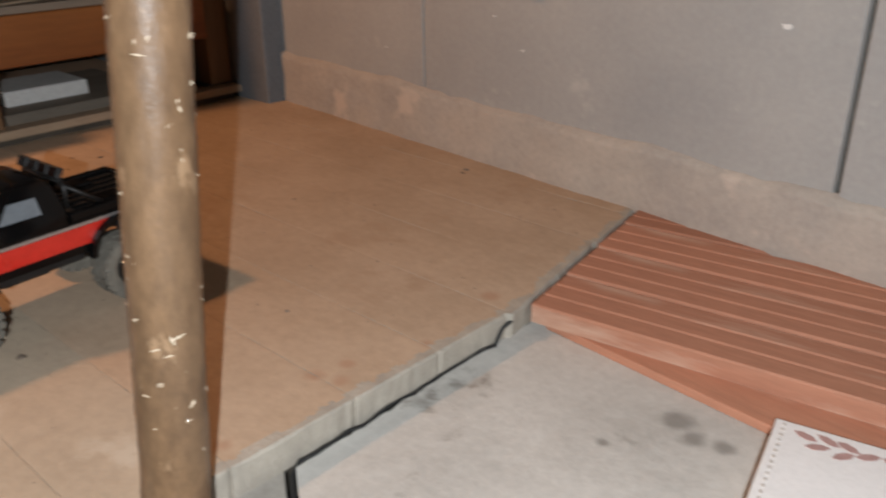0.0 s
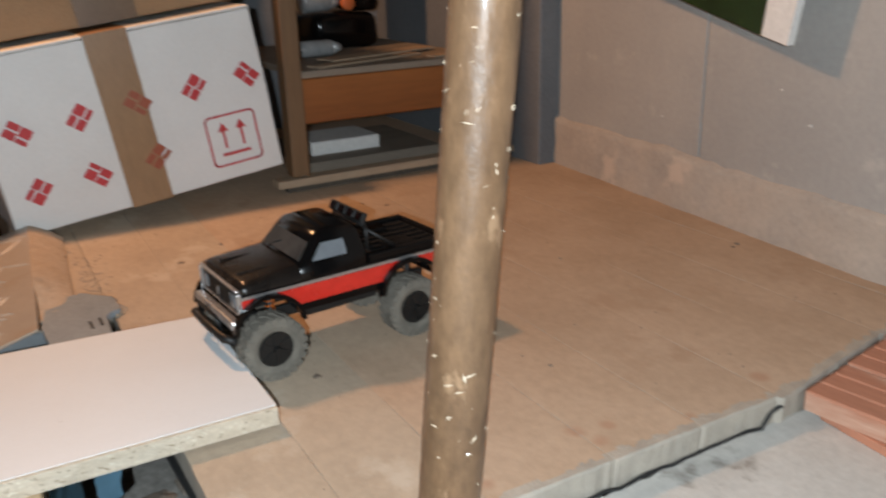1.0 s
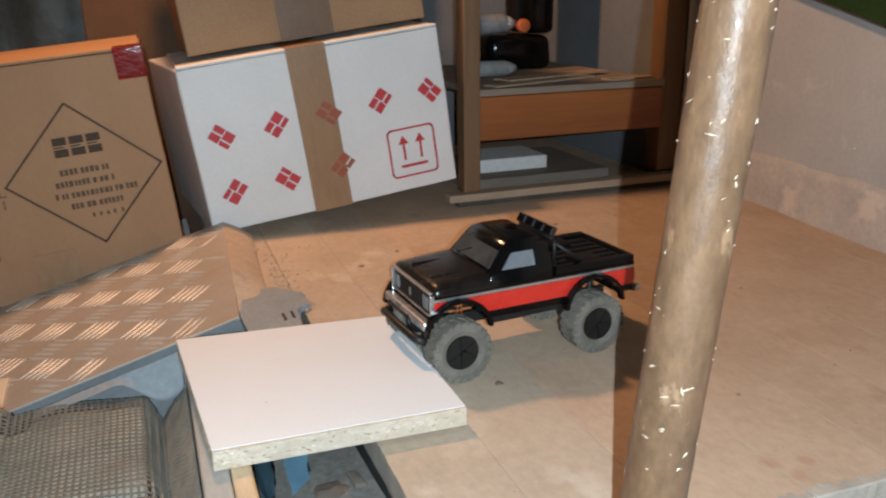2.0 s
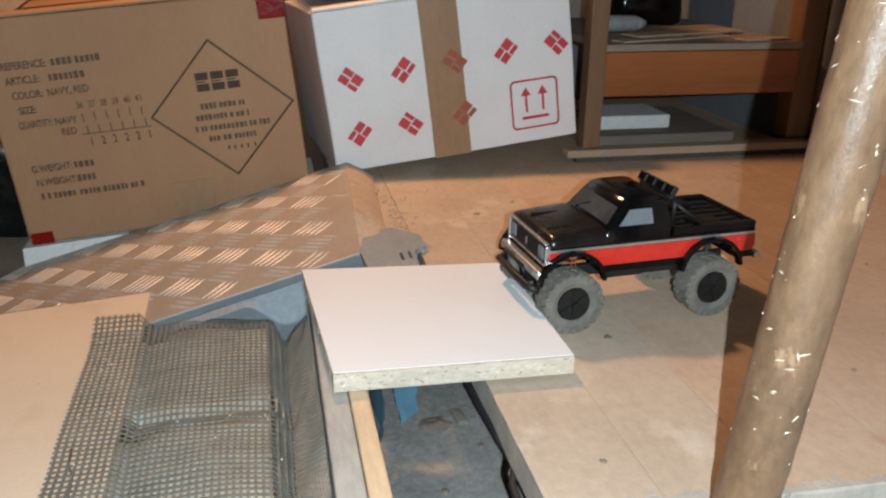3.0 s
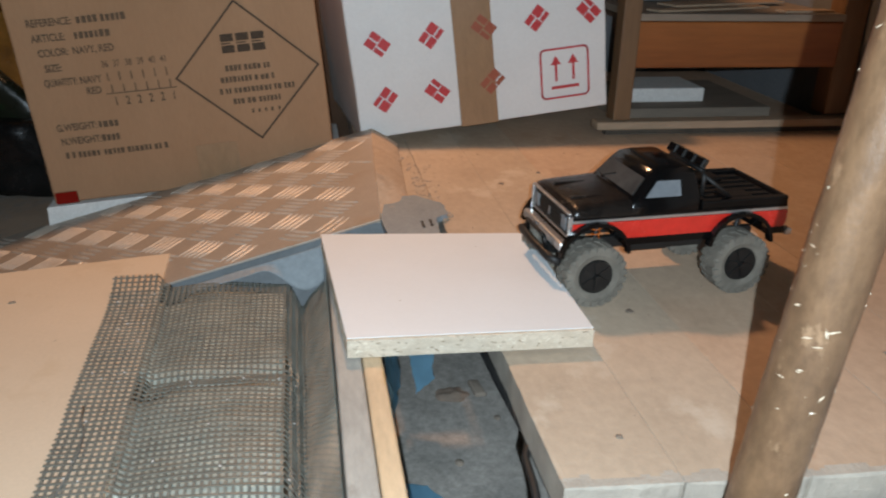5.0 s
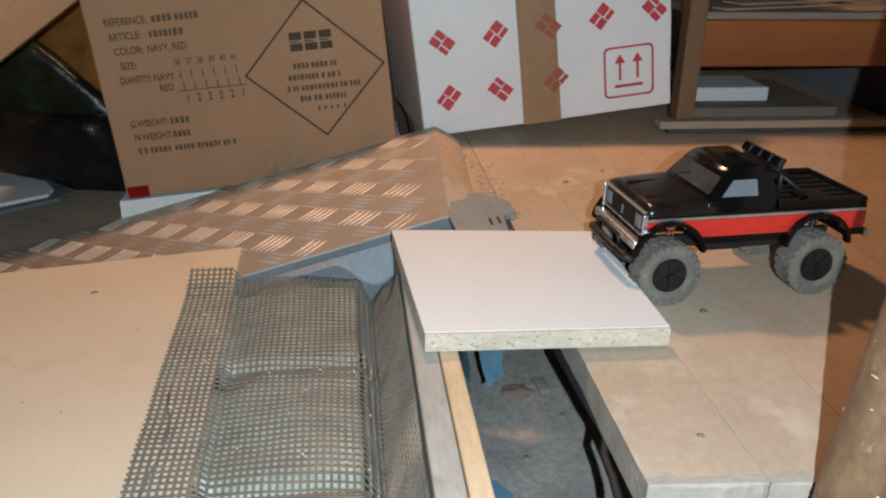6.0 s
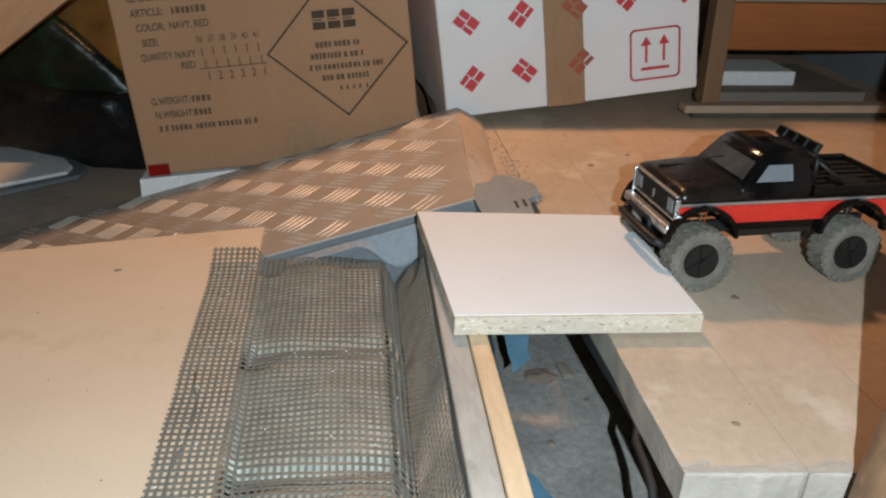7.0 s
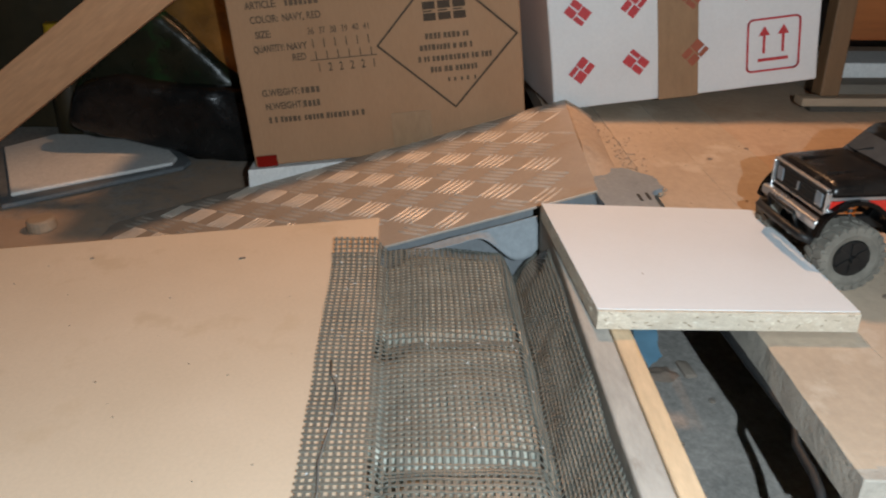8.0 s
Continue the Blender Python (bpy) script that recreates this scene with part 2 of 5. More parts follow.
def tube(points, r, seg=8, bm=None):
    bm = bm or bmesh.new()
    pts = [Vector(p) for p in points]
    rings = []
    for i, p in enumerate(pts):
        d = (pts[min(i + 1, len(pts) - 1)] - pts[max(i - 1, 0)]).normalized()
        a = d.orthogonal().normalized() if not rings else (last - d * last.dot(d)).normalized()
        last = a
        b = d.cross(a)
        rings.append([bm.verts.new(p + r * (math.cos(2 * math.pi * k / seg) * a + math.sin(2 * math.pi * k / seg) * b)) for k in range(seg)])
    for r0, r1 in zip(rings, rings[1:]):
        for k in range(seg):
            bm.faces.new((r0[k], r0[(k + 1) % seg], r1[(k + 1) % seg], r1[k]))
    bm.faces.new(rings[0][::-1])
    bm.faces.new(rings[-1])
    return bm


def roughen(bm, amount, scale, keep=None):
    for v in bm.verts:
        if keep and not keep(v.co):
            continue
        v.co += amount * Vector(noise.noise_vector(v.co * scale))
    return bm


def grid(x0, x1, y0, y1, nx, ny, height, bm=None):
    """A sheet over x, y with its height from a function."""
    bm = bm or bmesh.new()
    rows = [[bm.verts.new((x0 + (x1 - x0) * i / nx, y0 + (y1 - y0) * j / ny, height(x0 + (x1 - x0) * i / nx, y0 + (y1 - y0) * j / ny)))
             for j in range(ny + 1)] for i in range(nx + 1)]
    for i in range(nx):
        for j in range(ny):
            bm.faces.new((rows[i][j], rows[i + 1][j], rows[i + 1][j + 1], rows[i][j + 1]))
    return bm


# ---- structure ----
solid("ground", grid(-3.2, 2.4, -2.6, 1.3, 80, 60, lambda u, v: -0.195 + 0.004 * noise.noise((u * 9, v * 9, 0))), PIT, W.copy(),
      "dark dusty concrete ground under the boards", "ground", "structure")


def slab(u, v):
    return -0.0275 + 0.0010 * noise.noise((u * 9, v * 9, 3)) + 0.0005 * noise.noise((u * 60, v * 60, 5))


bm = grid(-0.4975, 1.4, 0.338, 0.98, 190, 70, slab)
for v in bm.verts:
    v0 = max(0.125, 0.338 - 0.69 * (v.co.x + 0.4975))
    v.co.y = v0 + (0.98 - v0) * (v.co.y - 0.338) / 0.642
    if v.co.x < -0.49:
        v.co.x += 0.0022 * noise.noise((v.co.y * 60, 0, 2)) + 0.0012 * noise.noise((v.co.y * 170, 0, 2))
rim = [e for e in bm.edges if e.is_boundary]
ext = bmesh.ops.extrude_edge_only(bm, edges=rim)
for v in (g for g in ext["geom"] if isinstance(g, bmesh.types.BMVert)):
    v.co.z = -0.2
solid("pavement", bm, CONCRETE, W.copy(), "rough pale stained concrete slab in front of the floor", "concrete slab", "structure")
# battered concrete footing that carries the edge of the planks
bm = bmesh.new()
rows = []
for i in range(121):
    u = -2.04 + 1.512 * i / 120
    row = [bm.verts.new((u, 0.338, -0.1985)), bm.verts.new((u, 0.338, -0.0325))]
    for j in range(15):
        t = j / 14
        row.append(bm.verts.new((u, 0.262 + 0.03 * t + (0.002 * noise.noise((u * 25, t * 4, 7)) if j else 0), -0.0325 - 0.166 * t)))
    rows.append(row)
for a, b in zip(rows, rows[1:]):
    for j in range(len(a)):
        k = (j + 1) % len(a)
        bm.faces.new((a[j], a[k], b[k], b[j]))
bm.faces.new(rows[0])
bm.faces.new(rows[-1][::-1])
solid("wall_footing", bm, PIT, W.copy(), "rough dark concrete footing under the edge of the planks", "footing", "structure")
solid("riser", box(-0.5275, -0.509, 0.112, 0.336, -0.197, -0.0325, 0.002), GREYRISER, W.copy(), "grey concrete riser under the ends of the planks", "riser", "structure")
floor = solid("floor", box(-2.04, -0.56, 0.34, 1.0, -0.197, -0.031), SUBFLOOR, W.copy(), "dusty pale plank floor with dark gaps", "floor", "structure")

# right-hand wall, a little out of square with the planks
WALL_TURN = -5.4
wm = at(-1.335, 1.0, 0, 0, 0, WALL_TURN)
wall = solid("wall_right", box(-0.8, 3.9, 0.012, 0.15, -0.2, 2.7), SUBFLOOR, wm, "grey concrete panel wall with vertical joints", "wall", "structure")
for a, b in ((-0.8, 0.389), (0.392, 1.029), (1.035, 1.9), (1.906, 3.0), (3.006, 3.9)):
    bm = box(a, b, 0, 0.03, 0.07, 2.7, 0.002)
    part("panel", bm, WALLMAT, wall)


bm = bmesh.new()
NX, NZ = 150, 14
rows = []
for i in range(NX + 1):
    x = -0.75 + 3.6 * i / NX
    top = 0.097 - 0.012 * (x + 0.1) + 0.008 * noise.noise((x * 8, 0, 7)) + 0.004 * noise.noise((x * 30, 0, 8))
    rows.append([bm.verts.new((x, -0.009 + 0.005 * noise.noise((x * 7, j * 0.05, 1)) + 0.003 * noise.noise((x * 28, j * 0.2, 2)) + (0.014 if j == NZ else 0),
                               -0.01 + (top + 0.01) * j / NZ)) for j in range(NZ + 1)])
for i in range(NX):
    for j in range(NZ):
        bm.faces.new((rows[i][j], rows[i + 1][j], rows[i + 1][j + 1], rows[i][j + 1]))
solid("trim_right", bm, PLASTER, wm, "rough pinkish plaster band along the foot of the wall", "plaster band", "structure", smooth=True)

bm = bmesh.new()
for x, z, r in ((0.954, 0.243, 0.006), (0.594, 0.172, 0.0032), (0.54, 0.212, 0.0025), (0.30, 0.14, 0.002), (1.2, 0.30, 0.003)):
    prism([(x + r * (0.8 + 0.4 * math.sin(k * 2.4 + x * 40)) * math.cos(k * 0.9), z + r * (0.7 + 0.3 * math.cos(k * 1.7)) * math.sin(k * 0.9)) for k in range(7)], -0.0015, Matrix(((1, 0, 0, 0), (0, 0, 1, 0), (0, 1, 0, 0), (0, 0, 0, 1))), bm)
solid("plaster_flecks", bm, mat("white_fleck", (0.75, 0.74, 0.71), (0.68, 0.66, 0.62), 0.9, 60), wm, "small white plaster flecks on the wall", "plaster flecks", "stuff")
solid("wall_pillar", box(-1.50, -1.345, 0.955, 1.2, -0.03, 2.7, 0.004), PILLAR, W.copy(), "blue-grey concrete pillar in the corner", "pillar", "structure")
# added panel over the right-hand wall, coloured for the shade behind the shelf
solid("wall_corner", box(-2.05, -1.503, 0.957, 0.99, -0.03, 2.7), PILLAR, W.copy(), "blue-grey wall behind the shelf, shade in its colour", "wall", "structure")
solid("wall_back", box(-2.3, -2.05, -2.6, 1.4, -0.2, 2.7), PILLAR, W.copy(), "blue-grey back wall with shade in its colour", "wall", "structure")
solid("wall_left", box(-2.3, 2.5, -2.75, -2.6, -0.2, 2.7), WALLMAT, W.copy(), "plain grey concrete wall", "wall", "structure")
solid("wall_front", box(2.2, 2.35, -2.6, 1.4, -0.2, 2.7), WALLMAT, W.copy(), "plain grey concrete wall", "wall", "structure")
solid("ceiling", box(-2.3, 2.4, -2.7, 1.5, 2.7, 2.8), CEIL, W.copy(), "plain pale ceiling board", "ceiling", "structure")


def frame_line(pts, w, closed=True):
    """A printed line along an outline, as short flat bars."""
    bm = bmesh.new()
    pts = [Vector((*p, 0)) for p in pts]
    for a, b in zip(pts, pts[1:] + (pts[:1] if closed else [])):
        d = b - a
        ang = math.atan2(d.y, d.x)
        box(-w / 2, d.length + w / 2, -w / 2, w / 2, 0, 0.0004, 0, bm, Matrix.Translation(a) @ Matrix.Rotation(ang, 4, "Z"))
    return bm


# ---- decking, paper and post by the step ----
def deck_board(length, width, thick):
    """A grooved board along x, its top at z = 0."""
    outline = [(0, -thick), (0, -0.002)]
    n = 3
    for k in range(n):
        a, b = width * k / n, width * (k + 1) / n
        outline += [(a + 0.0015, 0), (b - 0.003, 0), (b - 0.0022, -0.002), (b - 0.0006, -0.002)]
    outline[-1] = (width, -0.002)
    outline.append((width, -thick))
    return prism(outline, length, Matrix(((0, 0, 1, 0), (1, 0, 0, 0), (0, 1, 0, 0), (0, 0, 0, 1))))


for k, (v, w, u0) in enumerate(((0.626, 0.079, -0.488), (0.708, 0.079, -0.488), (0.790, 0.079, -0.488), (0.872, 0.075, -0.488))):
    bm = deck_board(0.95, w, 0.02)
    solid("deck_board", bm, DECK, at(u0 - (v - 0.626) * 0.167, v, 0.002, 0, 0, 8.2), "red-brown grooved wooden decking board", "decking board", group="decking boards")
solid("under_board", box(0, 0.8, 0, 0.15, 0, 0.0088, 0.0012), DECK, at(-0.478, 0.637, -0.0272, 0, 0, -5.5), "red-brown board lying under the decking", "board")

LACE = mat("white_print_paper", (0.84, 0.82, 0.80), (0.78, 0.76, 0.74), 0.6, 30, 0.1, 200, grit=0.05)
PALESPOT = mat("faint_print", (0.60, 0.55, 0.50), (0.55, 0.50, 0.45), 0.6, 60, 0)
ROSE = mat("rose_print", (0.50, 0.30, 0.27), (0.42, 0.25, 0.23), 0.6, 60, 0)
tin = thing("paper_box", "flat white box printed with dull pink leaves", "paper box", at(-0.242, 0.620, -0.0264, 0, 0, 11))
part("lid", box(0, 0.36, -0.26, 0, 0, 0.0142, 0.001), LACE, tin)
for k in range(7):
    bm = bmesh.new()
    for dx, dy, an in ((0, 0, 160), (0.016, 0.002, 150), (0.010, -0.010, 200), (0.030, 0.001, 155), (0.028, -0.012, 40), (0.044, -0.004, 30)):
        c, s = math.cos(radians(an)), math.sin(radians(an))
        leaf = [(-0.0095, 0), (-0.004, 0.0036), (0.004, 0.0036), (0.0095, 0), (0.004, -0.0036), (-0.004, -0.0036)]
        prism([(dx + x * c - y * s, dy + x * s + y * c) for x, y in leaf], 0.0004, None, bm)
    part("leaf_print", bm, ROSE, tin, m=Matrix.Translation((0.024 + 0.062 * k, -0.014 - 0.003 * (k % 2), 0.0143)))
bm = bmesh.new()
for k in range(34):
    box(0.006, 0.0085, -0.008 - 0.0075 * k, -0.0045 - 0.0075 * k, 0, 0.0004, 0, bm)
tagged(part("dot_border", bm, PALESPOT, tin, "dotted border", m=Matrix.Translation((0, 0, 0.0143))), kind="stuff")

foot = Vector((-0.1964, 0.4991, 0)) + Vector((0.0728, 0.0676, 1)) * -0.05
pole = thing("post", "round post wrapped in crinkled clear film and brown tape", "post", Matrix.Translation(foot))
axis = Vector((0.0728, 0.0676, 1))
bm = bmesh.new()
rings, RN, SN = [], 310, 40
for i in range(RN + 1):
    z = 2.74 * i / RN
    ring = []
    for k in range(SN):
        a = 2 * math.pi * k / SN
        p = Vector((math.cos(a), math.sin(a), 0))
        q = Vector((p.x * 2, p.y * 2, z * 16))
        wrap = (z * 11 + a / (2 * math.pi)) % 1.0
        r = 0.0212 + 0.0005 * noise.noise(q * 3) + 0.0005 * noise.noise(q * 9) + 0.0004 * noise.noise(q * 23) + (0.0003 if wrap < 0.5 else 0)
        ring.append(bm.verts.new(axis * z + p * r))
    rings.append(ring)
for r0, r1 in zip(rings, rings[1:]):
    for k in range(SN):
        bm.faces.new((r0[k], r0[(k + 1) % SN], r1[(k + 1) % SN], r1[k]))
part("tube", bm, POLEMAT, pole, smooth=True)
# crinkles of the clear film that stand off the tube and catch the light
bm = bmesh.new()
rnd = random.Random(21)
for k in range(460):
    z, a = rnd.uniform(0.02, 0.85), rnd.uniform(0, 2 * math.pi)
    if noise.noise((z * 14, math.cos(a) * 2, math.sin(a) * 2)) < -0.05:
        continue
    out = Vector((math.cos(a), math.sin(a), 0))
    side = Vector((-math.sin(a), math.cos(a), 0))
    tilt = rnd.choice((rnd.gauss(0.25, 0.35), rnd.gauss(1.2, 0.4)))
    d = side * math.cos(tilt) + axis * math.sin(tilt)
    e = d.cross(out)
    c = axis * z + out * 0.0211
    L, w, h = rnd.uniform(0.001, 0.0042) * rnd.choice((1, 1, 0.6)), rnd.uniform(0.0004, 0.0011), rnd.uniform(0.0005, 0.0011)
    vs = [bm.verts.new(c + p) for p in (-d * L, -e * w, d * L, e * w)]
    tip = bm.verts.new(c + out * h + d * rnd.uniform(-0.3, 0.3) * L)
    for i in range(4):
        bm.faces.new((vs[i], vs[(i + 1) % 4], tip))
tagged(part("film_crinkle", bm, GLINT, pole, "crinkles of clear film with glints in their colour"), kind="stuff")

# ---- white board over the channel, and the channel ----
bd = thing("white_board", "white melamine chipboard offcut bridging the channel", "board", at(0, 0, 0.0045))
OFFCUT = [(-0.955, -0.051), (-0.704, -0.035), (-0.697, 0.188), (-0.923, 0.187), (-0.930, 0.185), (-0.935, 0.178)]
part("core", prism(OFFCUT, 0.0175, bevel=0.0006), CHIP, bd, "raw crumbly chipboard core")
part("facing", prism([(u - (0.0035 if u > -0.8 else 0), v) for u, v in OFFCUT], 0.0007, Matrix.Translation((0, 0, 0.0176))), MELAMINE, bd, "white melamine facing")

rnd = random.Random(31)
for shade, count, tones in (("dark", 46, ((0.46, 0.36, 0.26), (0.33, 0.245, 0.165))), ("pale", 80, ((0.80, 0.73, 0.61), (0.70, 0.61, 0.48)))):
    bm = bmesh.new()
    for k in range(count):
        s, z = rnd.random(), rnd.uniform(0.0015, 0.0165)
        a, b = ((-0.704, -0.035), (-0.697, 0.188)) if k % 4 else ((-0.955, -0.051), (-0.704, -0.035))
        p = Vector((a[0] + (b[0] - a[0]) * s, a[1] + (b[1] - a[1]) * s, z))
        L, h = rnd.uniform(0.0005, 0.0028), rnd.uniform(0.0002, 0.0006)
        turn = Matrix.Rotation(math.atan2(b[1] - a[1], b[0] - a[0]), 4, "Z") @ Matrix.Rotation(rnd.gauss(0, 0.35), 4, "Y")
        box(-L, L, -0.0004, 0.0004, -h, h, 0, bm, Matrix.Translation(p) @ turn)
    tagged(part("wood_chip", bm, mat(shade + "_wood_chip", tones[0], tones[1], 0.9, 200), bd, shade + " chips in the raw edge"), kind="stuff")
joist = thing("joist", "grey timber joist with a pale pine top beside the channel", "joist", at(0, 0, 0))
part("side_board", roughen(box(-1.0, 0.3, -0.0455, -0.0225, -0.195, 0.002, 0.0025), 0.0004, 90), BATTEN, joist, "grey weathered side")
part("top_strip", box(-1.0, 0.3, -0.0218, -0.0045, -0.195, 0.0032, 0.0022), PINE, joist, "pale yellow pine edge")


def hung(pts, label):
    """Plastic film through a grid of places, finely crumpled."""
    bm = bmesh.new()
    n, rows = 14, []
    for i in range(n + 1):
        row = []
        for j in range(n + 1):
            s, t = i / n, j / n
            p = pts[0].lerp(pts[1], s).lerp(pts[2].lerp(pts[3], s), t)
            p = p + Vector((0, 0.004, 0.003)) * noise.noise(p * 45) + Vector((0.002, 0.002, 0)) * noise.noise(p * 130)
            row.append(bm.verts.new(p))
        rows.append(row)
    for i in range(n):
        for j in range(n):
            bm.faces.new((rows[i][j], rows[i + 1][j], rows[i + 1][j + 1], rows[i][j + 1]))
    return solid("blue_film", bm, BLUE, W.copy(), label, "plastic film", smooth=True)


hung([Vector(p) for p in ((-0.93, -0.0015, -0.006), (-0.66, -0.0015, -0.006), (-0.93, 0.040, -0.10), (-0.715, 0.008, -0.09))], "torn blue plastic film hanging beside the joist")
hung([Vector(p) for p in ((-0.915, 0.037, -0.085), (-0.90, 0.070, -0.085), (-0.79, 0.040, -0.093), (-0.81, 0.062, -0.088))], "small loose flap of blue plastic film")
hung([Vector(p) for p in ((-0.765, 0.012, -0.186), (-0.765, 0.05, -0.190), (-0.64, 0.012, -0.183), (-0.66, 0.09, -0.190))], "blue plastic film lying on the channel floor")


def cable(points, r, name, label):
    pts = []
    for a, b in zip(points, points[1:]):
        for k in range(8):
            s = k / 8
            p = Vector(a).lerp(Vector(b), s)
            pts.append(p + Vector((0, 0.0008 * noise.noise(p * 60), 0.0012 * noise.noise(p * 40))))
    pts.append(Vector(points[-1]))
    return solid(name, tube(pts, r, 8), BLACK, W.copy(), label, "cable", smooth=True)


# kinked black lines as thin tubes, beside the planks and at the step
cable([(-1.05, 0.098, -0.031), (-0.80, 0.0995, -0.031), (-0.70, 0.1035, -0.032), (-0.625, 0.1085, -0.032), (-0.616, 0.1085, -0.033), (-0.595, 0.1, -0.034), (-0.565, 0.098, -0.033), (-0.545, 0.096, -0.035), (-0.515, 0.092, -0.05), (-0.47, 0.10, -0.12)],
      0.0036, "cable", "black kinked strand running along the side of the planks")
KINKS = [(-0.4995 + 0.0032 * (0.5 - (v * 17.3) % 1.0) + 0.002 * noise.noise((v * 40, 0, 3)), v, -0.0272) for v in (0.345 + 0.0125 * k for k in range(18))]
cable([(-0.40, 0.263, -0.045), (-0.46, 0.3065, -0.036), (-0.495, 0.3325, -0.030), *KINKS, (-0.495, 0.578, -0.026), (-0.4965, 0.590, -0.014), (-0.4935, 0.602, -0.009)],
      0.0020, "cable", "thin black kinked strand along the foot of the step")

# ---- left board, net and ramp ----
bm = prism([(-1.092, -0.243), (-0.993, -0.70), (-0.93, -1.02), (0.2, -0.95), (0.2, -0.20)], 0.012, Matrix.Translation((0, 0, -0.062)), bevel=0.001)
solid("tan_panel", bm, PANEL, W.copy(), "large plain tan hardboard panel lying flat", "panel")
for u, v in ((-0.9, -0.45), (-0.45, -0.55), (-0.7, -0.85), (-0.35, -0.3)):
    solid("block", box(-0.05, 0.05, -0.05, 0.05, -0.197, -0.0625, 0.002), GREYWOOD, at(u, v), "grey wooden block under the panel", "wooden block", group="blocks under the panel")


def net_z(u, v):
    lump = 0.006 * noise.noise((u * 9, v * 12, 1)) + 0.003 * noise.noise((u * 24, v * 24, 4))
    curl = min(1.2, max(0.0, (-0.93 - u) / 0.055))
    crease = 0.03 * (u + 0.98)
    if v < -0.238 + crease:
        return -0.0475 + 0.001 * noise.noise((u * 20, v * 20, 0)) + 0.012 * curl ** 2
    if v < -0.226 + crease:
        s = (v + 0.238 - crease) / 0.012
        return -0.0475 + 0.0015 * math.sin(math.pi * s) - 0.006 * s + 0.008 * curl ** 2 * (1 - s)
    fold = -0.0055 * (math.exp(-((u + 0.776 + 0.1 * (v + 0.2)) / 0.011) ** 2) + math.exp(-((u + 0.593 + 0.08 * (v + 0.2)) / 0.011) ** 2))
    edge = -0.094 + 0.005 * noise.noise((u * 7, 0, 3))
    top = -0.0535 + lump * 0.6 + fold + 0.005 * math.sin(math.pi * max(0.0, v + 0.226 - crease) / 0.13)
    if v < edge:
        return top
    s = min(1.0, (v - edge) / 0.022)
    low = -0.0535 + lump * (1 - s) * 0.6 + fold * (1 - s) - 0.036 * (3 * s * s - 2 * s ** 3)
    return low


def net_at(u, j):
    """Place on the net at row j: over the panel and the sacks, then up the side of the joist."""
    if j <= NA:
        v = V0 + DV * j
        v += 0.0012 * noise.noise((u * 12, v * 30, 6)) + (u + 0.98) * 0.03 * (1 - j / NA)
        return Vector((u, v, net_z(u, v)))
    a = net_at(u, NA)
    q = (j - NA) / NB
    far = min(1.0, max(0.0, (-0.90 - u) / 0.08))
    wave = noise.noise((u * 13, q * 2, 6))
    return Vector((u, a.y + (-0.0485 - a.y) * q ** 0.7 - 0.003 * (1 + wave) * math.sin(math.pi * q), a.z + (-0.013 - 0.04 * far + 0.006 * wave - a.z) * q))


bm = bmesh.new()


def strand(path, w, h):
    rings = []
    for i, p in enumerate(path):
        d = (path[min(i + 1, len(path) - 1)] - path[max(i - 1, 0)]).normalized()
        side = d.cross(Vector((0, 0, 1))).normalized() * w
        up = side.cross(d).normalized() * h
        rings.append([bm.verts.new(p + s * side + t * up) for s, t in ((-1, -1), (1, -1), (1, 1), (-1, 1))])
    for a, b in zip(rings, rings[1:]):
        for k in range(4):
            bm.faces.new((a[k], a[(k + 1) % 4], b[(k + 1) % 4], b[k]))


NU, NA, NB = 96, 33, 13
U0, V0, DU, DV = -0.985, -0.287, 0.0074, 0.0064
for j in range(NA + NB + 1):
    strand([net_at(U0 - 0.004 + DU * i / 2, j) for i in range(NU * 2 + 1)], 0.0013, 0.0006)
for i in range(NU):
    pts = []
    for j in range(-1, (NA + NB) * 2 + 2):
        u = U0 + DU * i + 0.0015 * noise.noise((i * 0.3, j * 0.04, 8))
        pts.append(net_at(u, j / 2) + Vector((0, 0, 0.0007)))
    strand(pts, 0.0010, 0.0005)
solid("net", bm, NETMAT, W.copy(), "grey-green plastic mesh net draped over the channel", "net", "stuff")

SACK = mat("pale_sack", (0.52, 0.53, 0.45), (0.29, 0.30, 0.255), 0.5, 13, 0.6, 90, spots=(0.54, 0.545, 0.465), spot_scale=22, spot_at=0.6)
for a, b in ((-0.975, -0.779), (-0.774, -0.596), (-0.591, -0.42), (-0.41, -0.2)):
    bm = bmesh.new()
    rows = []
    for i in range(25):
        u = a + (b - a) * i / 24
        row = []
        for j in range(19):
            v0 = -0.2395 + 0.0333 * (u + 1.0)
            v = v0 + (-0.094 - v0) * j / 18
            e = max(0, 1 - min(i, 24 - i) / 24 * (b - a) / 0.02) * max(0, 1 - j / 18 * 0.126 / 0.026)
            row.append(bm.verts.new((u, v, min(net_z(u, v), -0.046) - 0.0050 - 0.06 * e - 0.002 * abs(noise.noise((u * 25, v * 25, 11))))))
        rows.append(row)
    for i in range(24):
        for j in range(18):
            bm.faces.new((rows[i][j], rows[i + 1][j], rows[i + 1][j + 1], rows[i][j + 1]))
    ext = bmesh.ops.extrude_edge_only(bm, edges=[e for e in bm.edges if e.is_boundary])
    for v in (g for g in ext["geom"] if isinstance(g, bmesh.types.BMVert)):
        v.co.z = -0.196
    solid("sack", bm, SACK, W.copy(), "filled pale plastic sack under the net", "plastic sack", group="sacks under the net", smooth=True)

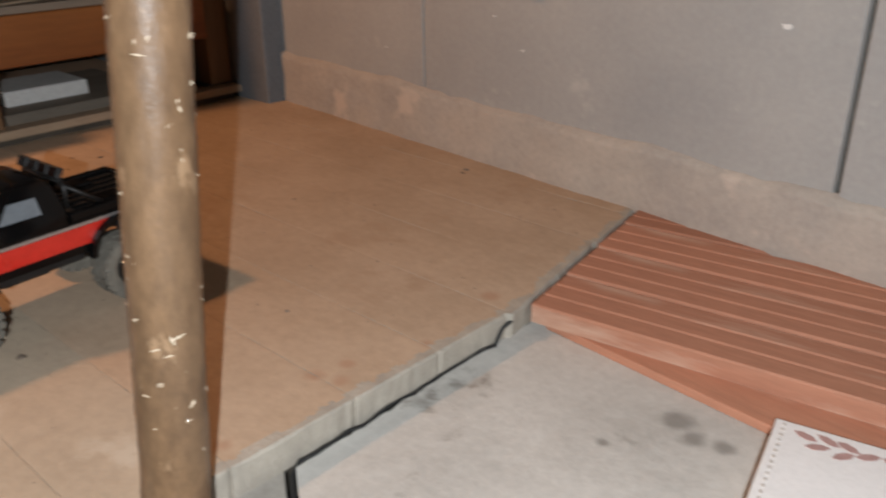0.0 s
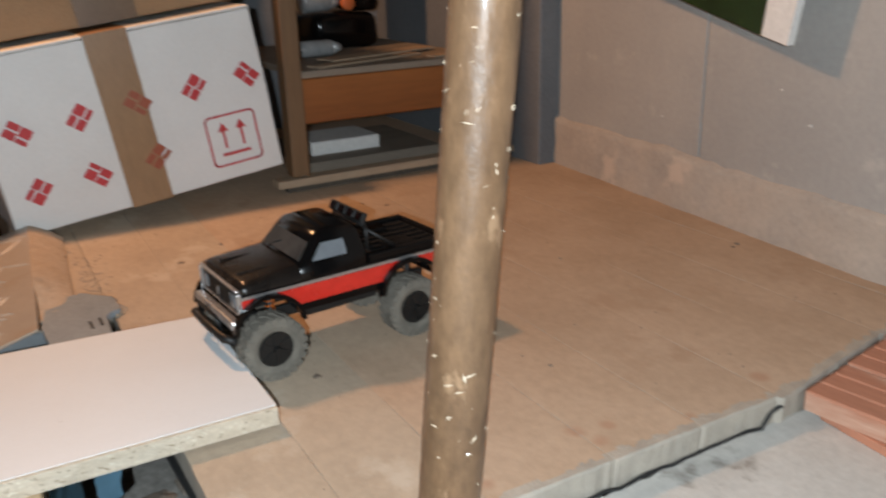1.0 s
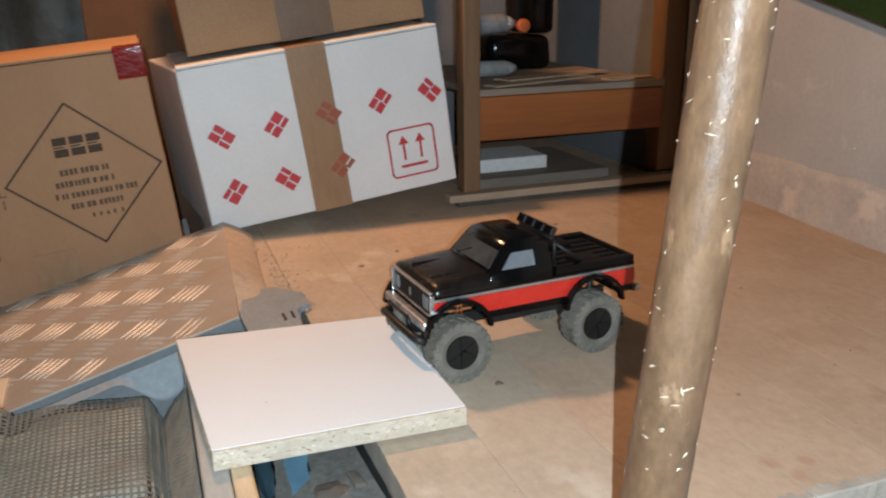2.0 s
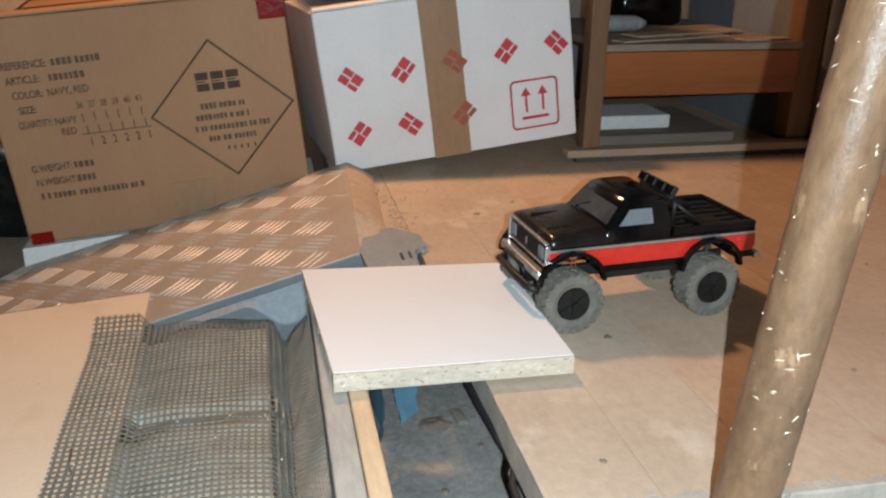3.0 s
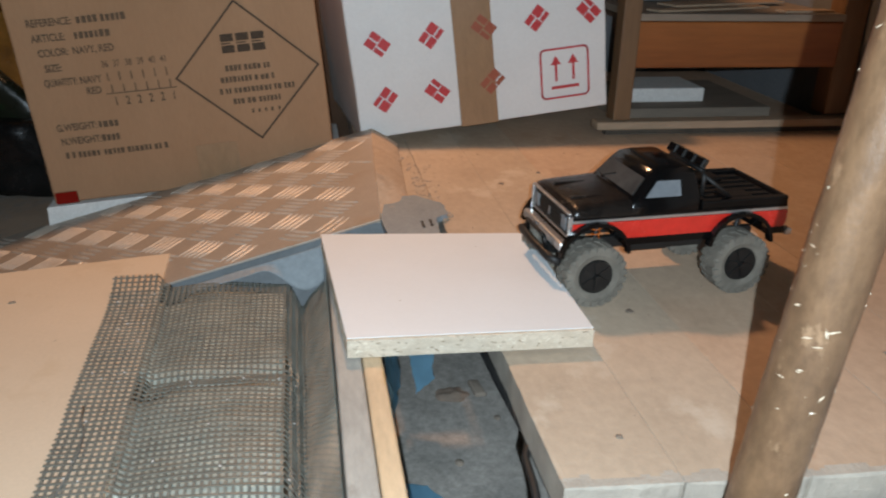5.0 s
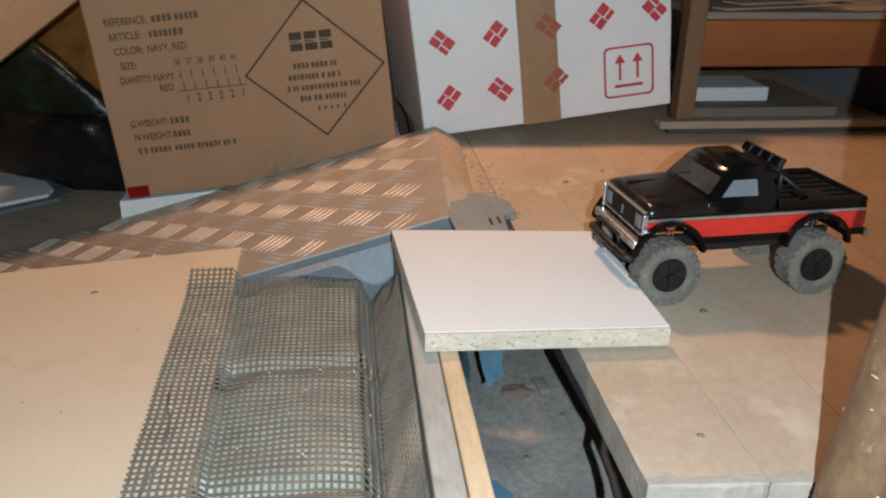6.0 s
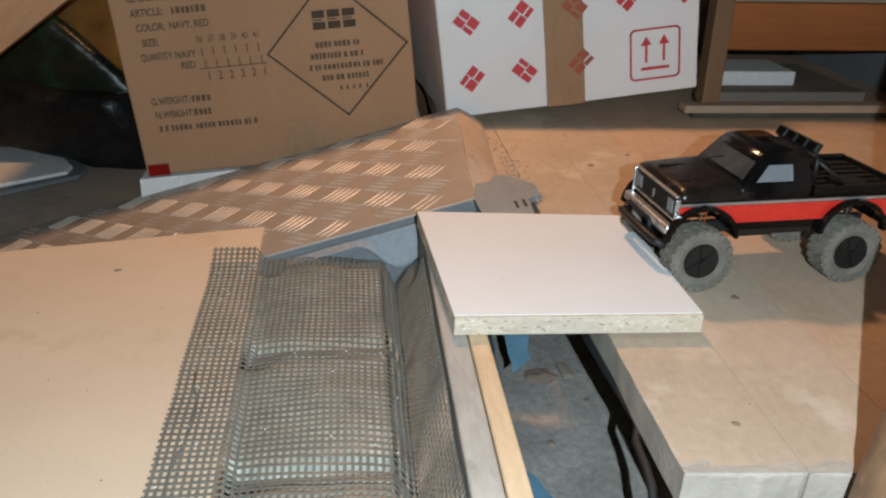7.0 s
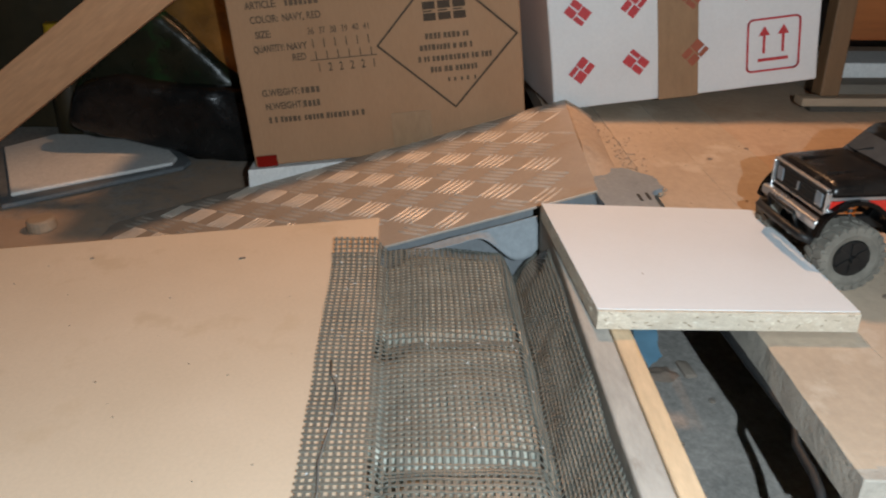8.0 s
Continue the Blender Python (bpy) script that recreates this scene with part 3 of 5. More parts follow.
# small white bits drawn as the glints of the glossy strands
bm = bmesh.new()
rnd = random.Random(8)
for k in range(34):
    u, v = rnd.uniform(-0.97, -0.45), rnd.choice((rnd.uniform(-0.28, -0.24), rnd.uniform(-0.21, -0.06)))
    a, L = rnd.uniform(0, 6.3), rnd.uniform(0.0005, 0.0014)
    box(-L, L, -0.0005, 0.0005, 0, 0.0008, 0, bm, Matrix.Translation((u, v, net_z(u, v) + 0.0012)) @ Matrix.Rotation(a, 4, "Z") @ Matrix.Rotation(rnd.gauss(0, 0.4), 4, "X"))
solid("flakes", bm, FOAM, W.copy(), "tiny pale flakes painting glints on the net", "flakes", "stuff")
THREAD = mat("grey_thread", (0.20, 0.20, 0.18), (0.12, 0.12, 0.11), 0.8, 60)
pts = [Vector(p) for p in ((-0.735, -0.268, -0.0455), (-0.712, -0.265, -0.045), (-0.69, -0.258, -0.044), (-0.669, -0.256, -0.044), (-0.64, -0.257, -0.044), (-0.616, -0.260, -0.044), (-0.59, -0.262, -0.044), (-0.56, -0.259, -0.045), (-0.50, -0.262, -0.045))]
solid("thread", tube(pts, 0.0010, 6), THREAD, W.copy(), "dark frayed thread lying along the net", "thread", smooth=True)

SLOPE = math.degrees(math.atan(0.285))
plate = thing("checker_plate", "dusty aluminium checker plate leaning as a ramp", "metal plate", at(-1.2, 0.045, 0.0285, SLOPE, 0, 0))
part("sheet", prism([(-0.21, -0.80), (0.20, -0.80), (0.20, -0.024), (-0.21, 0.0)], 0.003, Matrix.Translation((0, 0, -0.003)), bevel=0.0007), STEEL, plate)
bm = bmesh.new()


def tread(cx, cy, ang):
    L, w, h = 0.0250, 0.0033, 0.0013
    ca, sa = math.cos(ang), math.sin(ang)
    if not (-0.208 + L * abs(ca) < cx < 0.198 - L * abs(ca) and -0.797 + L * abs(sa) < cy < -0.003 - 0.0585 * (cx + 0.21) - L * abs(sa)):
        return
    base = [(-L, 0), (-L * 0.4, -w), (L * 0.4, -w), (L, 0), (L * 0.4, w), (-L * 0.4, w)]
    lo = [bm.verts.new((cx + x * ca - y * sa, cy + x * sa + y * ca, -0.0002)) for x, y in base]
    hi = [bm.verts.new((cx + 0.75 * x * ca - 0.3 * y * sa, cy + 0.75 * x * sa + 0.3 * y * ca, h)) for x, y in base]
    bm.faces.new(hi)
    for k in range(6):
        bm.faces.new((lo[k], lo[(k + 1) % 6], hi[(k + 1) % 6], hi[k]))


P = 0.060
for i in range(-5, 6):
    for j in range(-20, 2):
        cx, cy = i * P, j * P - 0.016
        if not (-0.24 < cx < 0.23 and -0.83 < cy < 0.03):
            continue
        ang = math.pi / 4 if (i + j) % 2 else -math.pi / 4
        for k in range(-2, 3):
            off = k * 0.0102
            tread(cx - off * math.sin(ang), cy + off * math.cos(ang), ang)
tr = part("tread", bm, TREAD, plate)
tagged(tr, kind="stuff")

RUST = mat("dusty_strip", (0.50, 0.39, 0.295), (0.43, 0.33, 0.24), 0.9, 12, 0.3, 140, spots=(0.36, 0.28, 0.21), spot_scale=14, spot_at=0.6)
bm = grid(-1.405, -1.06, 0.0445, 0.088, 90, 20, lambda u, v: 0.0292 - (v - 0.0445) * (0.35 + 5.2 * (v - 0.0445)) + 0.0022 * noise.noise((u * 22, v * 22, 2)) + 0.0012 * noise.noise((u * 75, v * 75, 6)))
for v in bm.verts:
    fade = min(1.0, max(0.0, (v.co.x + 1.17) / 0.1))
    v.co.z += (0.0065 - v.co.z) * fade * fade * (3 - 2 * fade)
    v.co.y -= 0.0585 * (v.co.x + 1.41)
    if v.co.x > -1.075 or v.co.y > 0.080:
        v.co += 0.0035 * Vector((noise.noise((v.co.y * 120, 0, 4)), noise.noise((v.co.x * 70, 3, 4)), 0))
ext = bmesh.ops.extrude_face_region(bm, geom=bm.faces[:])
bmesh.ops.translate(bm, vec=(0, 0, -0.006), verts=[g for g in ext["geom"] if isinstance(g, bmesh.types.BMVert)])
solid("dusty_strip", bm, RUST, W.copy(), "dusty bent strip at the top end of the ramp", "strip", smooth=True)

TABMAT = mat("grey_blue_sheet", (0.29, 0.32, 0.335), (0.225, 0.25, 0.265), 0.75, 10, 0.2, 150, spots=(0.36, 0.33, 0.29), spot_scale=26, spot_at=0.6)
TAB = [(-1.118, 0.040), (-1.122, 0.080), (-1.088, 0.112), (-1.046, 0.114), (-1.030, 0.095), (-0.965, 0.092), (-0.965, 0.030), (-1.037, 0.026)]
edge = []
for k, (a, b) in enumerate(zip(TAB, TAB[1:] + TAB[:1])):
    for j in range(9):
        p = Vector(a).lerp(Vector(b), j / 9)
        ragged = 0.0028 if k in (1, 2, 3) else 0.0008
        edge.append((p.x + ragged * noise.noise((p.x * 160, p.y * 160, 1)), p.y + ragged * noise.noise((p.x * 160, p.y * 160, 9))))
tab = thing("sheet_tab", "flat blue-grey sheet at the ramp's corner with a crumbled edge", "plastic sheet", at(0, 0, 0.0008))
part("tab", prism(edge, 0.0075), TABMAT, tab)
for u, v in ((-1.012, 0.076), (-1.016, 0.087)):
    part("slot", box(u - 0.010, u + 0.012, v - 0.0016, v + 0.0016, 0.0076, 0.0084), BLACK, tab, "dark slot", m=None)
bm = bmesh.new()
rows = []
for i in range(40):
    v = 0.082 - 0.38 * i / 39
    row = []
    for j in range(12):
        s = j / 11
        zt = min(0.004, 0.02 + 0.285 * min(v, 0.03) - 0.006)
        row.append(bm.verts.new((-1.035 + 0.06 * s ** 2 + 0.006 * noise.noise((v * 14, s * 3, 3)), v, zt - 0.11 * s + 0.008 * noise.noise((v * 20, s * 4, 5)) * s)))
    rows.append(row)
for i in range(39):
    for j in range(11):
        bm.faces.new((rows[i][j], rows[i + 1][j], rows[i + 1][j + 1], rows[i][j + 1]))
solid("grey_sheet", bm, GREYSHEET, W.copy(), "blue-grey plastic sheet hanging under the ramp", "plastic sheet", smooth=True)


# rounded lobe of the sheet that hangs over the end of the net
bm = bmesh.new()
rows = []
for i in range(25):
    p = i / 24
    v = -0.205 + 0.157 * p
    ease = min(1.0, max(0.0, (p - 0.53) / 0.35))
    drop = 0.004 + 0.044 * ease * ease * (3 - 2 * ease) - 0.010 * max(0.0, (p - 0.92) / 0.08) ** 2
    rows.append([bm.verts.new((-0.994 + 0.012 * q ** 1.5 + 0.002 * noise.noise((v * 30, q * 2, 8)), v, 0.285 * (v - 0.045) + 0.0245 - 0.006 - drop * q)) for q in (j / 10 for j in range(11))])
for a, b in zip(rows, rows[1:]):
    for j in range(10):
        bm.faces.new((a[j], a[j + 1], b[j + 1], b[j]))
ext = bmesh.ops.extrude_face_region(bm, geom=bm.faces[:])
bmesh.ops.translate(bm, vec=(-0.0012, 0, 0), verts=[g for g in ext["geom"] if isinstance(g, bmesh.types.BMVert)])
solid("sheet_lobe", bm, TABMAT, W.copy(), "rounded blue-grey plastic flap hanging over the net's end", "plastic sheet", smooth=True)


# ---- boxes ----
def text(words, size, parent, m, material, name="word", weight=0.00035):
    """Printed words, laid flat in the part's x and y."""
    cu = bpy.data.curves.new(name, "FONT")
    cu.body, cu.size, cu.extrude, cu.offset = words, size, 0.0002, weight
    tmp = bpy.data.objects.new(name, cu)
    scene.collection.objects.link(tmp)
    me = bpy.data.meshes.new_from_object(tmp)
    bpy.data.objects.remove(tmp)
    me.materials.clear()
    me.materials.append(material)
    ob = new(name, me)
    ob.parent, ob.matrix_basis = parent, m
    return tagged(ob, kind="stuff")


def bars(rects, parent, m, material, name="print_line"):
    """Flat printed bars. A line of small ones stays one part; larger marks are a part each."""
    if name == "print_line":
        bm = bmesh.new()
        for x0, x1, y0, y1 in rects:
            box(x0, x1, y0, y1, 0, 0.0004, 0, bm)
        return tagged(part(name, bm, material, parent, m=m), kind="stuff")
    for x0, x1, y0, y1 in rects:
        ob = part(name, box(x0, x1, y0, y1, 0, 0.0004), material, parent, m=m)
    return ob


# prints lie in a face whose x runs along v, whose y is up, and whose z comes out towards +u
FACE = Matrix(((0, 0, 1, 0), (1, 0, 0, 0), (0, 1, 0, 0), (0, 0, 0, 1)))


def carton(name, label, m, w, d, h, material, flap=0.0, skew=0.0):
    """An upright carton: front face at x = 0, width along y from 0, standing on z = 0."""
    ob = thing(name, label, "carton", m)
    bm = box(-d, 0, 0, w, 0, h, 0.003)
    bmesh.ops.subdivide_edges(bm, edges=[e for e in bm.edges if e.calc_length() > 0.1], cuts=8, use_grid_fill=True)
    for v in bm.verts:
        q = v.co
        edge = min(q.y, w - q.y, q.z, h - q.z)
        v.co.x += 0.0035 * min(1, max(0, edge) / 0.08) * (1 if q.x > -d / 2 else -1)
        v.co += 0.0012 * Vector(noise.noise_vector(q * 11))
        v.co.y += skew * q.x
    part("body", bm, material, ob, smooth=False)
    if flap:
        part("flap", box(-d * 0.49, 0.002, 0.002, w - 0.002, 0, 0.004, 0.001), material, ob, m=Matrix.Translation((0, 0, h + 0.001)))
        part("flap", box(-d, -d * 0.505, 0.002, w - 0.002, 0, 0.004, 0.001), material, ob, m=Matrix.Translation((0, 0, h + 0.001)))
    return ob


cec = carton("brown_box", "large brown shipping carton with dark print", at(-1.402, -0.466, -0.0855, 5.6, 0, 0), 0.454, 0.36, 0.350, CARTON, 0.004)
fm = Matrix.Translation((0.0042, 0.001, 0)) @ FACE
part("print_frame", frame_line([(0.331, 0.288), (0.446, 0.180), (0.341, 0.072), (0.226, 0.180)], 0.0030), INK, cec, m=fm)
CX, CY = 0.337, 0.18
rnd = random.Random(5)


def word_bars(x, y, length, h):
    out, at_x = [], x
    while at_x < x + length:
        w = h * rnd.uniform(0.35, 0.6)
        out.append((at_x, at_x + w, y, y + h * rnd.uniform(0.85, 1.0)))
        at_x += w + h * rnd.choice((0.18, 0.18, 0.22, 0.5))
    return out


for k, (x, length) in enumerate(((0.302, 0.070), (0.292, 0.084), (0.288, 0.115), (0.306, 0.076))):
    bars(word_bars(x, CY + 0.003 - 0.0175 * k, length, 0.0095), cec, fm, FADED)
bars(word_bars(0.332, CY - 0.066, 0.05, 0.007)[::2], cec, fm, FADED)
for k in (0, 1, 2):
    a = CX - 0.035 + 0.0235 * k
    bars([(a, a + 0.0195, CY + 0.031, CY + 0.0425), (a, a + 0.0145, CY + 0.0445, CY + 0.0465), (a, a + 0.0195, CY + 0.0485, CY + 0.060)], cec, fm, INK, "print_mark")
LX = 0.034
for words, x, y in (("REFERENCE:", LX - 0.006, 0.276), ("ARTICLE:", LX - 0.004, 0.254), ("COLOR:", LX, 0.232), ("NAVY, RED", LX + 0.05, 0.232), ("SIZE:", LX + 0.004, 0.209),
                    ("QUANTITY:", LX - 0.002, 0.187), ("NAVY", LX + 0.05, 0.187), ("RED", LX + 0.056, 0.170), ("G.WEIGHT:", LX - 0.002, 0.117), ("N.WEIGHT:", LX, 0.095)):
    text(words, 0.0155, cec, fm @ Matrix.Translation((x, y, 0)) @ Matrix.Diagonal((0.6 if words == "QUANTITY:" else 0.78, 1, 1, 1)), FADED)
for k, n in enumerate(("36", "37", "38", "39", "40", "41")):
    text(n, 0.0145, cec, fm @ Matrix.Translation((LX + 0.086 + 0.0175 * k, 0.208, 0)) @ Matrix.Diagonal((0.72, 1, 1, 1)), FADED, weight=0.00012)
bars(word_bars(LX + 0.066, 0.276, 0.07, 0.011) + word_bars(LX + 0.058, 0.254, 0.045, 0.011) + word_bars(LX + 0.062, 0.117, 0.034, 0.011)
     + word_bars(LX + 0.062, 0.095, 0.032, 0.011) + word_bars(LX + 0.002, 0.073, 0.05, 0.010) + word_bars(LX + 0.06, 0.073, 0.095, 0.010), cec, fm, FADED)
for y, row in ((0.187, "111111"), (0.168, "111111"), (0.149, "122221")):
    for k, n in enumerate(row):
        text(n, 0.0185, cec, fm @ Matrix.Translation((LX + 0.0885 + 0.0175 * k + (0.187 - y) * 0.12, y, 0)) @ Matrix.Diagonal((0.72, 1, 1, 1)), FADED)
bars([(LX + 0.084, LX + 0.190, 0.1668, 0.1684)], cec, fm, FADED)
part("tape", box(-0.001, 0.0032, 0.0, 0.034, 0.0, 0.019, 0.0008), REDTAPE, cec, "red tape at the lower corner", m=Matrix.Translation((0.002, 0.004, 0.0)))
part("tape", box(-0.06, 0.0045, 0.414, 0.4555, 0.310, 0.3555, 0.001), REDTAPE, cec, "glossy red tape at the upper corner", m=Matrix.Translation((0.001, 0, 0)))
part("tape", box(0.0, 0.0008, 0.235, 0.30, 0, 0.07), TAPE, cec, "strip of brown tape", m=Matrix.Translation((0.0036, 0, 0)))

bm = prism([(-0.482, -0.195), (0.0, -0.195), (0.0, -0.043), (-0.479, -0.0905)], -0.33, FACE)
solid("foam_wedge", bm, FOAM, at(-1.40, 0, 0), "white foam packing under the brown carton", "foam block")

rs = carton("white_box", "white shipping carton with red print and brown tape", at(-1.408, 0.030, 0.0085, 7.3, 0, 0), 0.428, 0.33, 0.265, WHITEBOX, 0.004, 0.10)
fm = Matrix.Translation((0.0042, 0, 0)) @ FACE
part("tape", box(-0.33, 0.0052, 0.170, 0.234, -0.0005, 0.2715, 0.0008), TAPE, rs, "broad strip of brown tape")
c8, s8 = math.cos(radians(7.3)), math.sin(radians(7.3))


def on_face(v, z):
    """Face coordinates of a place in the room."""
    a, b = v - 0.030, z - 0.0085
    return a * c8 + b * s8, -a * s8 + b * c8


def logo(v, z, turn, material=REDINK, out=0.0):
    """A small red printed mark of two blocks with pale notches."""
    x, y = on_face(v, z)
    m = fm @ Matrix.Translation((x, y, out)) @ Matrix.Rotation(radians(turn - 7.3), 4, "Z")
    for a, split in ((-0.0182, 0.001), (0.0006, -0.004)):
        bars([(a, a + 0.0172, split + 0.0014, 0.013), (a, a + 0.0172, -0.013, split - 0.0014)], rs, m, material, "print_mark")


for v, z, turn in ((0.056, 0.167, -35), (0.143, 0.181, 55), (0.069, 0.077, 235), (0.155, 0.091, 145), (0.317, 0.209, 55), (0.404, 0.222, 140)):
    logo(v, z, turn)
FAINT = mat("print_under_tape", (0.36, 0.10, 0.06), (0.30, 0.09, 0.05), 0.35, 30, 0)
logo(0.229, 0.194, -35, FAINT, 0.0012)
logo(0.248, 0.107, 50, FAINT, 0.0012)
x, y = on_face(0.372, 0.120)
AM = fm @ Matrix.Translation((x, y, 0))
a, r = 0.041, 0.008
pts = []
for cx, cy, s in ((a - r, a - r, 0), (-a + r, a - r, 90), (-a + r, -a + r, 180), (a - r, -a + r, 270)):
    pts += [(cx + r * math.cos(radians(s + k * 22.5)), cy + r * math.sin(radians(s + k * 22.5))) for k in range(5)]
part("print_frame", frame_line(pts, 0.0032), REDINK, rs, m=AM)
for ax in (-0.015, 0.015):
    bm = bmesh.new()
    box(ax - 0.002, ax + 0.002, -0.013, 0.017, 0, 0.0004, 0, bm)
    prism([(ax - 0.009, 0.015), (ax + 0.009, 0.015), (ax, 0.030)], 0.0004, None, bm)
    part("print_arrow", bm, REDINK, rs, m=AM)
bars([(-0.024, 0.024, -0.026, -0.021)], rs, AM, REDINK)
solid("brick", box(-1.74, -1.62, 0.33, 0.41, 0.0, 0.0465, 0.003), SUBFLOOR, W.copy(), "dark brick propping up the white carton", "brick")

top = carton("brown_box", "brown carton stacked on the white carton", W @ pose(-1.46, -0.008, 0.279, 7.3, 0, 0) @ pose(0, 0.03, 0.005), 0.40, 0.30, 0.28, CARTON2, 0.0)
DARKTAPE = mat("dark_tape", (0.17, 0.105, 0.06), (0.135, 0.082, 0.046), 0.4, 14, 0.15, 90)
part("tape", box(-0.001, 0.001, 0.15, 0.238, 0, 0.278), DARKTAPE, top, "dark brown tape", m=Matrix.Translation((0.0045, 0, 0)))
# carton brown darkened: the shade behind the boxes is in the colour
SHADECARTON = mat("shaded_carton", (0.115, 0.062, 0.034), (0.085, 0.046, 0.026), 0.85, 6, 0.12, 240)
back = carton("brown_box", "brown carton behind the large carton, shade in its colour", at(-1.885, -0.145, -0.195), 0.30, 0.10, 0.72, SHADECARTON)

# ---- shelf in the corner ----
shelf = thing("wooden_shelf", "old orange-brown wooden shelf against the back wall", "shelf", at(0, 0, 0))
part("upright", box(-1.47, -1.435, 0.479, 0.511, 0.028, 0.75, 0.002), BROWNWOOD, shelf, "worn brown upright")
part("upright", box(-1.50, -1.455, 0.905, 0.952, 0.028, 0.75, 0.002), BROWNWOOD, shelf)
part("upright", box(-1.96, -1.925, 0.479, 0.511, 0.0, 0.75, 0.002), BROWNWOOD, shelf)
part("rail", box(-1.468, -1.448, 0.512, 0.904, 0.118, 0.198, 0.003), ORANGEWOOD, shelf, "varnished orange front rail")
part("shelf_board", box(-1.95, -1.44, 0.512, 0.90, 0.200, 0.212, 0.001), GREYWOOD, shelf, "grey dusty shelf board")
part("base_board", box(-1.462, -1.428, 0.448, 0.954, 0.012, 0.026, 0.002), PALEWOOD, shelf, "pale base board")
# set-back dark strip in place of the shade below the base board
part("plinth", box(-1.462, -1.442, 0.47, 0.94, 0.0, 0.0118), SUBFLOOR, shelf, "dark strip for the shade under the base board")
solid("grey_board", box(-1.80, -1.53, 0.53, 0.84, 0.0, 0.026, 0.002), GREYWOOD, W.copy(), "grey dusty board under the shelf", "board")
solid("foam_slab", box(-1.70, -1.58, 0.572, 0.722, 0.0265, 0.054, 0.003), FOAM, W.copy(), "white foam slab lying under the shelf", "foam slab")
for a, b, w in (((-1.452, 0.55), (-1.53, 0.80), 0.035), ((-1.50, 0.60), (-1.58, 0.86), 0.05), ((-1.455, 0.79), (-1.47, 0.895), 0.03)):
    d = Vector(b) - Vector(a)
    solid("thin_board", box(0, d.length, 0, w, 0, 0.0035, 0.0006), PALEWOOD, at(a[0], a[1], 0.2125 + (0.0038 if w > 0.04 else 0), 0, 0, math.degrees(math.atan2(d.y, d.x))), "thin pale board lying on the shelf", "thin board", group="thin boards on the shelf")
solid("bag", roughen(box(-1.90, -1.74, 0.66, 0.81, 0.213, 0.288, 0.02, seg=3), 0.005, 14), GLOSSBLACK, W.copy(), "black bag lying on the shelf", "bag", smooth=True)
solid("black_case", roughen(box(-1.90, -1.74, 0.765, 0.815, 0.290, 0.52, 0.012, seg=3), 0.003, 14), GLOSSBLACK, W.copy(), "narrow black case standing on the bag", "case", smooth=True)
CLEAR = mat("cloudy_plastic", (0.36, 0.37, 0.37), (0.20, 0.21, 0.215), 0.15, 60, 0.5, 60, spec=0.8)
bt = thing("bottle", "clear plastic bottle lying on the shelf", "bottle", at(-1.63, 0.575, 0.2295, -90, 0, 0))
ORANGE = mat("orange_plastic", (0.5, 0.13, 0.04), (0.4, 0.1, 0.03), 0.5)
solid("orange_lid", cyl(0.015, 0.015, 0.016, seg=20, bevel=0.003), ORANGE, at(-1.765, 0.747, 0.29 + 0.016, 0, 90, 0), "small orange lid on the bag", "lid", smooth=True)
cr = thing("crumpled_bottle", "crumpled clear plastic bottle lying on the black bag", "bottle", at(-1.77, 0.645, 0.312, -90, 0, 0))
part("body", roughen(cyl(0.023, 0.021, 0.065, seg=20, bevel=0.005), 0.004, 60), CLEAR, cr, smooth=True)
part("neck", cyl(0.018, 0.008, 0.022, Matrix.Translation((0, 0, 0.065)), 20), CLEAR, cr, smooth=True)
part("body", cyl(0.016, 0.016, 0.075, seg=20, bevel=0.004), CLEAR, bt, smooth=True)
part("neck", cyl(0.014, 0.007, 0.02, Matrix.Translation((0, 0, 0.075)), 20), CLEAR, bt, smooth=True)

# ---- green hanging sheet on the right-hand wall ----
GREEN = mat("dark_green_plastic", (0.02, 0.045, 0.012), (0.012, 0.022, 0.008), 0.3, 14, 0.2, 90, spots=(0.05, 0.1, 0.02), spot_scale=30, spot_at=0.62)
hang = thing("green_sign", "dark green plastic sheet with a white end hung on the wall", "wall sheet", wm @ Matrix.Translation((0.045, 0, 0.012)))
WALLFACE = Matrix(((1, 0, 0, 0), (0, 0, 1, 0), (0, 1, 0, 0), (0, 0, 0, 1)))
part("sheet", prism([(-0.1, 0.42), (0.30, 0.325), (0.50, 0.275), (0.54, 0.60), (-0.1, 0.70)], 0.012, Matrix.Translation((0, -0.055, 0)) @ WALLFACE), GREEN, hang)
part("end_strip", prism([(0.502, 0.2745), (0.545, 0.265), (0.60, 0.59), (0.542, 0.60)], 0.012, Matrix.Translation((0, -0.055, 0)) @ WALLFACE), FOAM, hang, "white end strip")
part("bracket", box(0.1, 0.13, -0.043, 0.0, 0.45, 0.48), BLACK, hang)

# ---- heap on the left ----
BAGMAT = mat("black_bin_bag", (0.008, 0.0078, 0.0075), (0.014, 0.013, 0.0125), 0.24, 20, 0.4, 40, spec=0.35)


